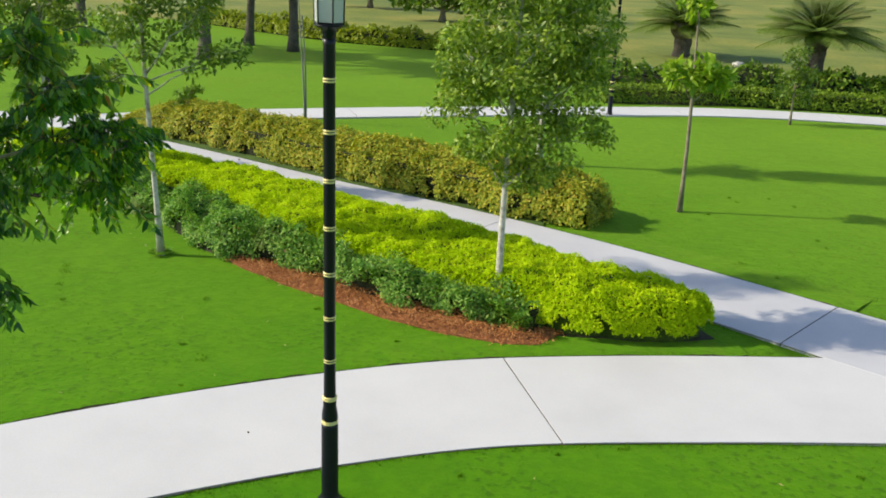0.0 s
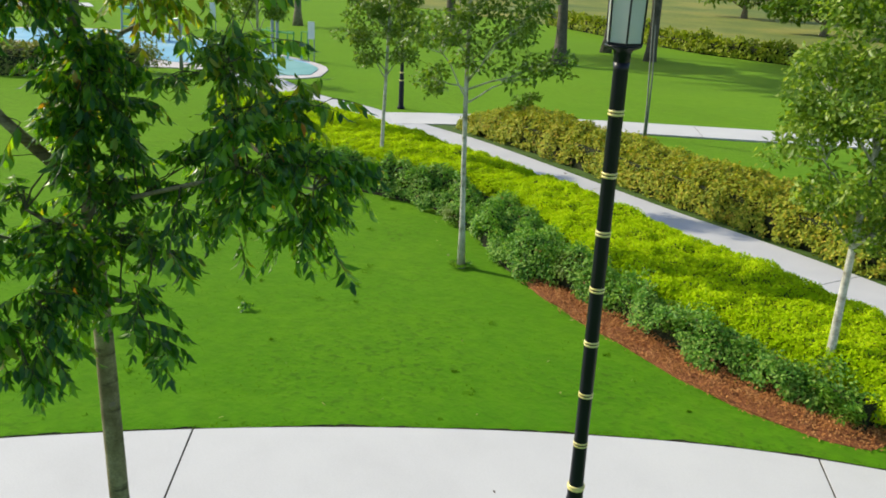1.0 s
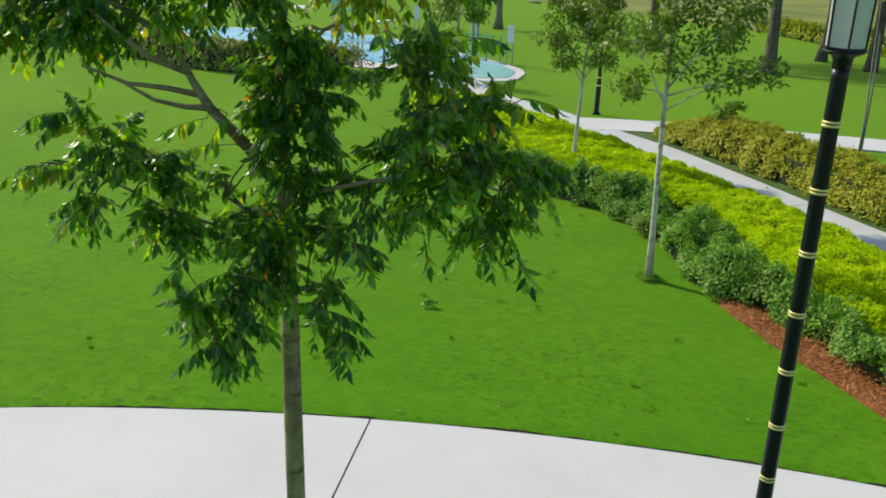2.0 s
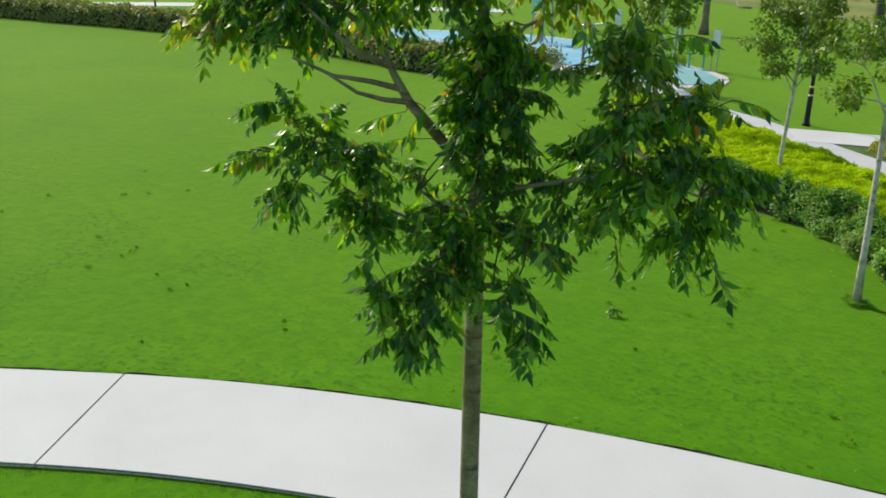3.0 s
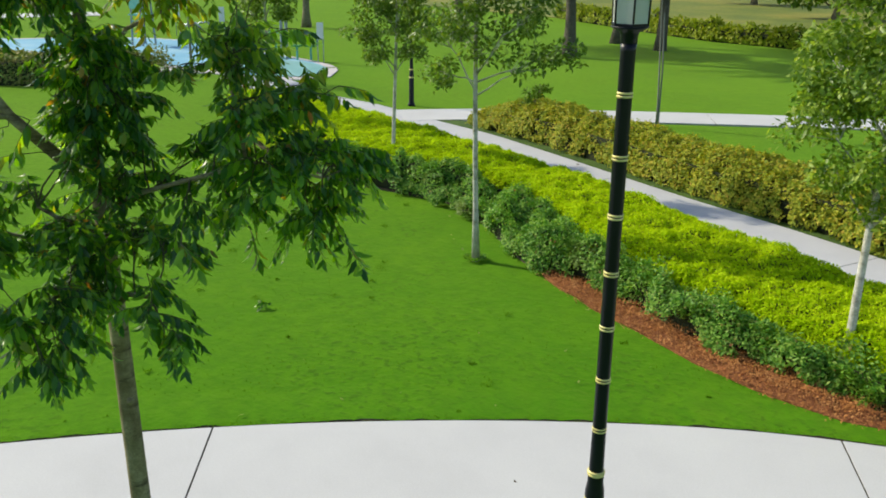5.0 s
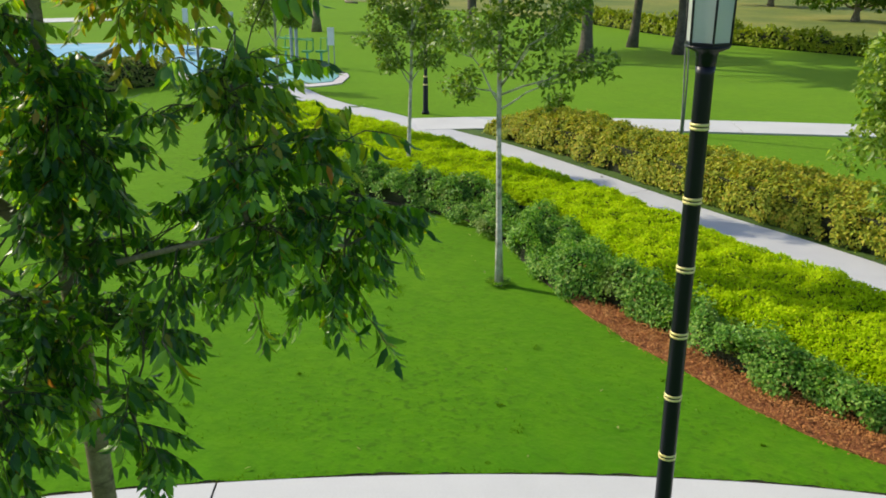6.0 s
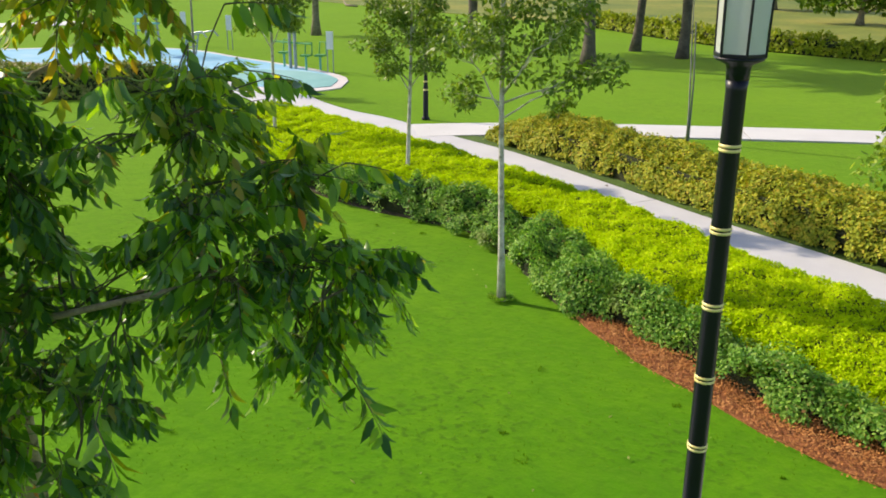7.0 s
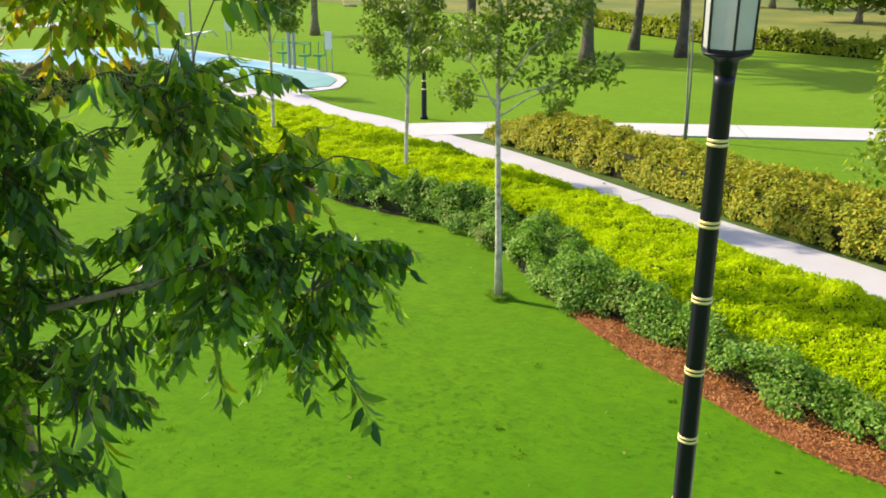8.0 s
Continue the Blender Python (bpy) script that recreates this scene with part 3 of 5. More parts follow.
def footpath(name, centre, width, joints, z, material, label, hold=None):
    """A concrete walk of cast slabs: one piece between each pair of joints, with an open gap between them."""
    curve = spline(centre, 0.2)
    run = np.r_[0, np.cumsum(np.linalg.norm(np.diff(curve, axis=0), axis=1))]
    wide = np.interp(run / run[-1], [0, 0.3, 0.55, 1], np.broadcast_to(width, 4))[:, None]
    lo_side, hi_side = (wide / 2, wide / 2) if hold is None else (np.full_like(wide, hold), wide - hold)
    left, right = side_of(curve, -lo_side), side_of(curve, hi_side)
    root = thing(name, (*curve[len(curve) // 2], 0), label, "footpath", kind="structure")
    rim_l, rim_r = side_of(curve, -lo_side - 0.022), side_of(curve, hi_side + 0.010)
    bed_v = np.column_stack([np.vstack([rim_l, rim_r]), np.full(2 * len(curve), z - 0.009)])
    k = np.arange(len(curve) - 1)
    mesh_part("path_bed", mesh_of("path_bed", bed_v, np.stack([k, k + len(curve), k + len(curve) + 1, k + 1], -1)), M_SOIL, root, "dark earth edge along the slabs")
    marks = [(0.0, 0.0), *[j if isinstance(j, tuple) else (j, j) for j in joints], (run[-1], run[-1])]
    for (a, c), (b, d) in zip(marks, marks[1:]):
        steps = max(2, int((b - a) / 0.2))
        s, q = np.linspace(a + 0.009, b - 0.009, steps), np.linspace(c + 0.009, d - 0.009, steps)
        l, r = (np.stack([np.interp(u, run, e[:, k]) for k in (0, 1)], -1) for u, e in ((s, left), (q, right)))
        n = steps
        bm = bmesh.new()
        rows = [[bm.verts.new((*q, h)) for q, h in ((l[i], z - 0.06), (l[i] + (r[i] - l[i]) * 0.004, z), (r[i] + (l[i] - r[i]) * 0.004, z), (r[i], z - 0.06))] for i in range(n)]
        for p, q in zip(rows, rows[1:]):
            for k in range(3):
                bm.faces.new((p[k], p[k + 1], q[k + 1], q[k]))
        bm.faces.new(rows[0][::-1])
        bm.faces.new(rows[-1])
        bmesh.ops.recalc_face_normals(bm, faces=bm.faces)
        part("slab", bm, material, root)
    return curve, left, right, run


def centred(edge, width):
    """A centre line that keeps half a width to the right of an edge."""
    c = spline(edge, 0.5)
    return side_of(c, width / 2)[::3]


NEAR_EDGE = [(-10.6, -3.2), (-9.2, 0.4), (-7.55, 3.0), (-6.05, 4.75), (-4.42, 6.25), (-2.64, 7.57), (-0.58, 8.77), (1.28, 9.45), (4.0, 10.08), (7.0, 10.55), (12.0, 10.9), (18.0, 11.0)]
near_line = centred(NEAR_EDGE, 1.80)
probe = spline(near_line, 0.2)
run0 = np.r_[0, np.cumsum(np.linalg.norm(np.diff(probe, axis=0), axis=1))]
cuts = [float(run0[np.argmin(np.linalg.norm(probe - np.array(p), axis=1))]) for p in ((-6.65, 2.5), (-4.02, 5.62), (0.93, 8.25))]
near_walk = footpath("footpath_near", near_line, (1.66, 1.68, 1.95, 2.0), [cuts[0] - 4.7, (cuts[0], cuts[0] - 0.1), (cuts[1] + 0.02, cuts[1] - 0.13), (cuts[2] - 0.11, cuts[2] + 0.05), cuts[2] + 5.6, cuts[2] + 11.2], 0.012, M_CONCRETE, "pale concrete footpath of large cast slabs curving through the lawn", 0.9)
FAR_EDGE = [(-19.5, 23.6), (-17.7, 22.75), (-15.5, 21.55), (-13.3, 21.0), (-10.9, 20.05), (-8.86, 19.34), (-6.0, 17.95), (-3.4, 16.6), (-0.95, 15.5), (1.13, 14.37), (2.88, 13.29), (4.35, 12.28), (5.39, 11.55), (7.6, 10.2), (10.5, 9.0)]
diag_line = centred(FAR_EDGE, 1.8)
probe = spline(diag_line, 0.2)
run0 = np.r_[0, np.cumsum(np.linalg.norm(np.diff(probe, axis=0), axis=1))]
cuts = [float(run0[np.argmin(np.linalg.norm(probe - np.array(p), axis=1))]) for p in ((-11.3, 19.2), (-0.35, 14.25), (4.28, 11.14))]
diag_walk = footpath("footpath_diagonal", diag_line, 1.8, [cuts[0] - 5.5, cuts[0], cuts[1] - 5.4, cuts[1], cuts[2]], 0.017, M_CONCRETE_GREY, "grey-white concrete footpath running between two hedges")
footpath("footpath_back", [(-11.85, 20.05), (-10.6, 21.1), (-9.3, 21.95), (-7.3, 23.1), (-2.75, 25.35), (1.1, 26.9), (5.45, 28.4), (10.3, 28.65), (16.0, 27.8), (24.0, 25.0)], 1.5, [3.0, 8.0, 13.0, 18.0, 23.0, 28.0], 0.022, M_CONCRETE, "pale concrete footpath across the far lawn")
footpath("footpath_far", [(-62, 0), (-56, 10), (-53.4, 18.5), (-49.5, 27), (-44, 36)], 2.6, [8, 16, 24, 32], 0.012, M_CONCRETE, "distant pale concrete path beyond the lawn")


def turf_bank(name, edge, tall, seed):
    """The lawn stands a little above a walk: an uneven cut face of dark earth, and turf that falls back to the level behind it."""
    way = np.gradient(edge, axis=0)
    out = unit(np.stack([-way[:, 1], way[:, 0]], -1))
    run = np.r_[0, np.cumsum(np.linalg.norm(np.diff(edge, axis=0), axis=1))]
    fine = np.arange(0, run[-1], 0.03)
    p = np.stack([np.interp(fine, run, edge[:, k]) for k in (0, 1)], -1)
    o = unit(np.stack([np.interp(fine, run, out[:, k]) for k in (0, 1)], -1))
    n1, n2 = hash_noise(fine, fine * 0 + seed, 0.07, seed), hash_noise(fine, fine * 0 + seed, 0.22, seed + 2)
    lip = (0.012 + 0.022 * n1 * n2 + 0.008 * n2)[:, None]
    top = tall * np.clip(1.6 * n2 - 0.25 + 0.6 * n1, 0.12, 1.5)
    root = thing(name, (*p[len(p) // 2], 0), "low cut edge of the lawn along the footpath", "lawn edge", kind="structure")
    n = len(p)
    k = np.arange(n - 1)
    rows = [(p + o * 0.010, np.full(n, -0.01)), (p + o * lip, top)]
    mesh_part("cut_face", mesh_of("cut_face", np.vstack([np.column_stack(r) for r in rows]), np.stack([k, k + 1, k + 1 + n, k + n], -1)), M_SOIL, root, "dark earth cut face")
    rows = [(p + o * lip, top), (p + o * (lip + 0.08), top * 0.95), (p + o * (lip + 0.4), top * 0.5), (p + o * (lip + 1.1), np.full(n, -0.03))]
    quads = np.vstack([np.stack([k + a * n, k + 1 + a * n, k + 1 + (a + 1) * n, k + (a + 1) * n], -1) for a in range(3)])
    mesh_part("turf", mesh_of("turf", np.vstack([np.column_stack(r) for r in rows]), quads), M_LAWN, root, smooth=True)
    return root


turf_bank("turf_edge_near", near_walk[1][near_walk[1][:, 0] < 3.5], 0.012, 3)
turf_bank("turf_edge_diagonal", diag_walk[1][(diag_walk[1][:, 0] > 1.0) & (diag_walk[1][:, 0] < 5.2)], 0.012, 5)

# ---- splash pad and its paving ----
pad_outline = spline([(-17.6, 24.3), (-18.9, 26.2), (-21.8, 27.4), (-25.6, 28.2), (-29.7, 29.0), (-33.4, 27.6), (-36.6, 23.6), (-36.6, 20.8), (-33.5, 20.6), (-30.8, 21.3), (-27.3, 22.1), (-24.5, 21.9), (-22.9, 21.6), (-21.3, 22.5), (-19.2, 22.7), (-17.9, 23.2), (-17.6, 24.3)], 0.6)[:-1]
pad = slab_sheet("play_pad", pad_outline, 0.02, M_PINKPAD)
tagged(pad, "pale pinkish paved edge of the play area", "paving", kind="structure")
mid = pad_outline.mean(0)
slab_sheet("pad_surface", [p + (mid - p) * 0.06 + np.array([0, 0.55 if p[0] < -21 else 0.1]) * (p[1] < 24) * 2.2 for p in pad_outline], 0.030, M_BLUEPAD, pad, "light blue rubber play surface", 0.02)
end_pad = spline([(-18.0, 24.3), (-19.0, 25.8), (-21.0, 26.4), (-23.0, 25.6), (-22.6, 24.2), (-20.5, 23.4), (-18.6, 23.4), (-18.0, 24.3)], 0.4)[:-1]
slab_sheet("pad_end", end_pad, 0.038, M_TEALPAD, pad, "sea-green rubber surface", 0.02)


# ---- planting beds ----
FRONT = [(-15.4, 17.3), (-13.6, 16.1), (-11.6, 14.9), (-10.1, 14.3), (-8.6, 13.98), (-7.12, 13.9), (-6.18, 13.68), (-4.95, 12.72), (-3.95, 11.85), (-2.85, 11.5), (-1.85, 11.02), (-0.97, 10.65), (-0.18, 10.36), (0.56, 10.14), (1.3, 9.98), (2.1, 9.98), (2.8, 10.15)]
BACK = [(3.05, 10.4), (2.7, 10.9), (1.95, 11.35), (1.22, 11.8), (0.42, 12.35), (-0.72, 13.05), (-1.8, 13.65), (-3.15, 14.4), (-5.4, 15.6), (-8.4, 16.85), (-10.4, 17.6), (-12.4, 18.25), (-14.3, 18.95), (-15.6, 18.6)]
SPLIT = [(0.9, 10.12), (0.3, 10.38), (-0.40, 10.68), (-1.0, 10.98), (-1.72, 11.24), (-2.3, 11.58), (-2.9, 11.97), (-3.5, 12.48), (-4.2, 13.22), (-4.8, 13.78), (-5.6, 14.26), (-6.5, 14.42), (-7.84, 14.45), (-9.2, 14.7), (-10.4, 14.75)]
front, back, split = spline(FRONT, 0.35), spline(BACK, 0.35), spline(SPLIT, 0.35)
ragged = 0.06 * hash_noise(front[:, 0] * 2.1, front[:, 1] * 2.1, 0.5, 3)[:, None]
bed = slab_sheet("soil_bed", np.vstack([front + [0, 0.05] + 0.10 * np.clip(front[:, :1] - 0.8, 0, 1) * [0, 1] + ragged * [0, -1.0], side_of(back, 0.02)]), 0.010, M_SOIL)
tagged(bed, "dark bare soil under the hedge", "soil", kind="structure")
# Thin grass and earth, with the shade at the hedge foot put into its colour.
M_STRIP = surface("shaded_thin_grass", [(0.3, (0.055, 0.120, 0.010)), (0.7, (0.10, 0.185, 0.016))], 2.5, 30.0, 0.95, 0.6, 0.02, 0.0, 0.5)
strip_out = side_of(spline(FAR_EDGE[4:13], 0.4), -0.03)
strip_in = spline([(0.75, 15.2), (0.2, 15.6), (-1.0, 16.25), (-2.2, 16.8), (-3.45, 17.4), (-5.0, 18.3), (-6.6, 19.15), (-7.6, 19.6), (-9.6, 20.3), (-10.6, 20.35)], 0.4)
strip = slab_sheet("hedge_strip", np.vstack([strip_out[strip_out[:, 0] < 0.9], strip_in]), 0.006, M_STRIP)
tagged(strip, "thin grass and earth under the olive hedge with painted shade", "soil", kind="structure")
MULCH_EDGE = [(-3.6, 11.60), (-3.13, 11.26), (-2.63, 10.91), (-1.6, 10.40), (-0.76, 9.99), (-0.06, 9.74), (0.5, 9.64), (0.95, 9.74)]
mulch_low = spline(MULCH_EDGE, 0.25)
mulch_up = spline([(1.2, 10.1), (0.5, 10.35), (-0.3, 10.6), (-1.1, 10.95), (-2.0, 11.35), (-3.0, 11.85), (-3.6, 11.9)], 0.25)
mulch_plan = np.vstack([mulch_low, mulch_up])
mulch = slab_sheet("mulch_bed", mulch_plan + 0.12 * (np.stack([hash_noise(mulch_plan[:, 0], mulch_plan[:, 1], 0.3, 1), hash_noise(mulch_plan[:, 0], mulch_plan[:, 1], 0.3, 2)], -1) - 0.5), 0.012, M_MULCH)
tagged(mulch, "strip of reddish-brown bark mulch along the hedge foot", "mulch", kind="structure")
rng = np.random.default_rng(5)
cx, cy = rng.uniform(-3.8, 1.4, 34000), rng.uniform(9.4, 12.0, 34000)
ok = plan_distance(cx, cy, mulch_plan) > -0.13 * rng.random(34000) ** 3 - 0.005
cx, cy = cx[ok], cy[ok]
cn = unit(rng.normal(0, 0.5, (len(cx), 3)) + [0, 0, 1])
ca = unit(np.cross(cn, rng.normal(size=cn.shape)))
chips = mesh_part("mulch_chips", leaves_mesh("mulch_chips", np.stack([cx, cy, 0.02 + rng.uniform(0, 0.03, len(cx)) + 0.075 * hash_noise(cx, cy, 0.22, 6) * np.clip(plan_distance(cx, cy, mulch_plan) / 0.12, 0, 1)], -1), ca, cn, rng.uniform(0.010, 0.038, len(cx)), rng.uniform(0.009, 0.026, len(cx)), -0.3), L_CHIP)
tagged(chips, "loose reddish bark chips lying on the bed", "mulch", kind="stuff")

lime_plan = np.vstack([front[front[:, 0] < -10.3], split[::-1], front[front[:, 0] > 0.95], back])
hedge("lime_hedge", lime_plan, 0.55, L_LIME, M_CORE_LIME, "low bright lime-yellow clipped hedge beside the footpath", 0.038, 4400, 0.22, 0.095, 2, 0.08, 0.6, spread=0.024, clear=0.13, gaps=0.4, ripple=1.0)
brow = front[(front[:, 0] > -10.3) & (front[:, 0] < 0.95)]
brow = side_of(brow, 0.04 + 0.09 * np.clip(1.5 - np.abs(brow[:, :1] + 0.8), 0, 1) + 0.16 * (hash_noise(brow[:, 0], brow[:, 1], 0.55, 14) - 0.4)[:, None])
green_plan = np.vstack([brow, split])
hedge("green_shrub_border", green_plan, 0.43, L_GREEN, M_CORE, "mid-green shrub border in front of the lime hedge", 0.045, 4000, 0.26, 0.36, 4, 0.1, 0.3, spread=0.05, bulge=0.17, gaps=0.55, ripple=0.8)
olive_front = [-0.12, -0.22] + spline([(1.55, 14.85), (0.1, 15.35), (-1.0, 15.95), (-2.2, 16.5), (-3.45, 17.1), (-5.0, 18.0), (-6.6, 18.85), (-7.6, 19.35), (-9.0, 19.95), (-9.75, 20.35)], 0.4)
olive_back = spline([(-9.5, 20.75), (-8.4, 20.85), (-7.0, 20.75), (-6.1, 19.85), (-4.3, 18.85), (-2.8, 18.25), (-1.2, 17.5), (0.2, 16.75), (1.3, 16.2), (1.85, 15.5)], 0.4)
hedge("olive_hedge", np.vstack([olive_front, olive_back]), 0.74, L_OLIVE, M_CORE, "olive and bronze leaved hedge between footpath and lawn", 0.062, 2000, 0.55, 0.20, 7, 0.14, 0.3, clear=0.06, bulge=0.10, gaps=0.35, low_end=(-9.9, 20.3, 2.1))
hedge("box_hedge", [(2.0, 28.95), (6.0, 29.95), (10.5, 30.05), (16, 29.3), (22, 27.2), (22.5, 28.2), (16.2, 30.3), (10.6, 31.1), (5.8, 31.0), (1.9, 29.9)], 0.5, L_BOX, M_CORE, "low dark green box hedge behind the far path", 0.09, 420, 0.16, 0.06, 8, 0.2)
hedge("shrub_bank", [(1.8, 32.2), (6, 33.2), (10.5, 33.0), (17, 32.3), (24, 30), (24.5, 32), (17, 34.6), (10.5, 35.2), (6, 35.2), (1.8, 34)], 0.62, L_DARK, M_CORE, "loose dark green shrubs behind the box hedge", 0.16, 150, 0.5, 0.7, 9, 0.3)
hedge("brown_hedge", [(-62, -4.0), (-50, 6.5), (-41, 12.0), (-36.2, 14.4), (-31.5, 15.9), (-28.2, 16.5), (-24.6, 17.0), (-22.3, 18.3), (-22.0, 21.0), (-23.2, 21.2), (-24.2, 19.4), (-28.2, 18.6), (-31.7, 18.0), (-36.7, 16.6), (-41.5, 14.2), (-51, 8.6), (-63, -2.0)], 0.78, L_BROWN, M_CORE, "brownish green hedge at the edge of the play area", 0.13, 220, 0.4, 0.3, 11, 0.25)
hedge("field_hedge", [(-22, 50.4), (-19.1, 48.4), (-14.2, 45.0), (-10.6, 43.0), (-5.4, 41.8), (1.5, 40.2), (1.7, 41.2), (-5.2, 42.8), (-10.2, 44.1), (-13.8, 46.1), (-18.7, 49.6), (-21.5, 51.4)], 0.72, L_ROW, M_CORE, "yellow-green hedgerow at the edge of the field", 0.18, 150, 0.35, 0.5, 12, 0.3, 0.8)


# ---- lamp posts ----
def lamp_post(at):
    """A black post with gold double rings, a wide lower sleeve and a six-sided glazed lantern."""
    root = thing("lamp_post", (*at, 0), "tall black lamp post with gold rings and glazed lantern", "lamp post", "park lamp posts")
    x, y = at
    o = (x, y, 0)
    part("base", lathe([(0.105, -0.02), (0.105, 0.03), (0.082, 0.06), (0.070, 0.10), (0.068, 0.72), (0.062, 0.745)], 28, o), M_BLACK, root, smooth=True)
    part("pole", lathe([(0.060, 0.74), (0.066, 0.79), (0.064, 0.83), (0.053, 0.90), (0.055, 0.96), (0.049, 0.99), (0.045, 1.4), (0.044, 3.74), (0.048, 3.78)], 28, o), M_BLACK, root, smooth=True)
    for i, z in enumerate((0.762, 0.970, 1.299, 1.661, 2.025, 2.389, 2.756, 3.119, 3.491)):
        r = (0.066, 0.058)[i] if i < 2 else 0.0468
        ring = lathe([(r - 0.008, z - 0.019), (r, z - 0.016), (r + 0.002, z - 0.007), (r - 0.003, z - 0.003), (r - 0.003, z + 0.003), (r + 0.002, z + 0.007), (r, z + 0.016), (r - 0.008, z + 0.019)], 28, o)
        part("ring", ring, M_GOLD, root, "gold painted double ring", True)
    part("neck", lathe([(0.048, 3.78), (0.050, 3.825), (0.056, 3.845), (0.100, 3.864), (0.108, 3.876)], 28, o), M_BLACK, root, smooth=True)
    lantern = part("lantern", lathe([(0.106, 3.876), (0.112, 3.880), (0.112, 3.890), (0.105, 3.894)], 6, o), M_BLACK, root)
    z0, z1, r0, r1 = 3.890, 4.33, 0.106, 0.115
    for k in range(6):
        a, b = math.radians(60 * k), math.radians(60 * k + 60)
        lo, hi = [Vector((x + r0 * math.cos(t), y + r0 * math.sin(t), z0)) for t in (a, b)], [Vector((x + r1 * math.cos(t), y + r1 * math.sin(t), z1)) for t in (a, b)]
        part("bar", tube([lo[0], hi[0]], [0.0065, 0.0065], 6), M_BLACK, lantern)
        bm = bmesh.new()
        c = Vector((x, y, 0))
        outer = [bm.verts.new(p) for p in (lo[0], lo[1], hi[1], hi[0])]
        inn = [bm.verts.new(p + (c + Vector((0, 0, p.z)) - p) * 0.04) for p in (lo[0], lo[1], hi[1], hi[0])]
        bm.faces.new(outer)
        bm.faces.new(inn[::-1])
        for i in range(4):
            bm.faces.new((outer[i], inn[i], inn[(i + 1) % 4], outer[(i + 1) % 4]))
        part("pane", bm, M_GLASS, lantern, "hazy glass pane")
    part("bulb", lathe([(0.016, 3.90), (0.020, 3.98), (0.030, 4.00), (0.036, 4.08), (0.030, 4.16), (0.012, 4.20)], 16, o), M_WHITE, lantern, "white lamp bulb", True)
    part("roof", lathe([(0.118, 4.325), (0.150, 4.332), (0.150, 4.345), (0.105, 4.41), (0.05, 4.46), (0.018, 4.48), (0.022, 4.51), (0.006, 4.54)], 6, o), M_BLACK, root)
    return root


lamp = lamp_post((-0.58, 6.115))
for px, py in ((2.07, 26.66), (-12.49, 21.48), (-39.5, 13.2)):
    copy_thing(lamp, pose(px, py, 0, 0, 0, 25))

# ---- lawn trees with pale trunks ----
broadleaf_tree((-4.75, 11.68), "young tree with pale trunk and airy glossy crown on the lawn", 6.0, 0.043, [(-0.55, -0.1, 2.62, 0.34), (-0.75, 0.2, 3.15, 0.42), (0.75, -0.1, 2.85, 0.30), (1.15, 0.1, 3.0, 0.30), (0.35, 0.35, 3.25, 0.38), (0.05, 0.0, 2.95, 0.30), (0.15, 0.1, 3.75, 0.45), (-0.15, -0.25, 3.35, 0.42), (0.75, 0.1, 3.55, 0.42), (-0.45, 0.2, 3.95, 0.5), (0.35, -0.1, 4.25, 0.45), (-0.2, 0.2, 4.75, 0.55), (0.5, 0.0, 5.0, 0.5), (0.1, -0.2, 5.5, 0.55), (-0.1, 0.1, 6.1, 0.45)], 0.078, 9000, M_PALEBARK, L_TREE_DARK, 21, 2.30, (-0.08, 0.0), "pale trunked park trees")
broadleaf_tree((0.37, 10.56), "young tree with dense oval crown rising from the lime hedge", 4.6, 0.050, [(0.15, 0.0, 1.85, 0.36), (-0.4, 0.1, 2.2, 0.38), (0.55, -0.1, 2.1, 0.40), (0.1, -0.3, 2.35, 0.42), (0.85, 0.1, 2.5, 0.42), (-0.55, -0.1, 2.75, 0.46), (0.2, 0.3, 2.8, 0.5), (0.65, -0.2, 2.95, 0.48), (-0.15, -0.2, 3.15, 0.52), (0.95, 0.1, 3.25, 0.46), (-0.6, 0.1, 3.35, 0.48), (0.4, 0.0, 3.5, 0.55), (-0.1, 0.15, 3.95, 0.55), (0.7, 0.0, 3.95, 0.45), (0.2, 0.0, 4.6, 0.5)], 0.07, 20000, M_PALEBARK, L_TREE, 22, 1.55, (0.06, 0.0), "pale trunked park trees")
broadleaf_tree((-8.62, 15.15), "slender young tree with light crown standing in the hedge", 4.8, 0.042, [(-0.3, 0.0, 2.3, 0.34), (0.4, 0.1, 2.35, 0.32), (-0.55, -0.1, 2.75, 0.40), (0.55, 0.0, 2.85, 0.40), (0.0, 0.25, 2.9, 0.45), (-0.4, 0.1, 3.25, 0.46), (0.4, -0.1, 3.4, 0.48), (0.0, 0.0, 4.0, 0.5), (0.2, 0.2, 4.6, 0.5)], 0.078, 8000, M_PALEBARK, L_TREE_DARK, 23, 1.7, (0.1, 0.0), "pale trunked park trees")
broadleaf_tree((-12.9, 16.3), "slender young tree with light crown at the end of the hedge", 5.2, 0.042, [(-0.4, 0.0, 2.8, 0.40), (0.4, 0.1, 2.85, 0.40), (-0.2, -0.1, 3.25, 0.46), (0.5, 0.0, 3.35, 0.46), (0.0, 0.1, 3.9, 0.5), (0.2, 0.0, 4.6, 0.55)], 0.09, 5000, M_PALEBARK, L_TREE_DARK, 24, 2.1, (0.05, 0.0), "pale trunked park trees")
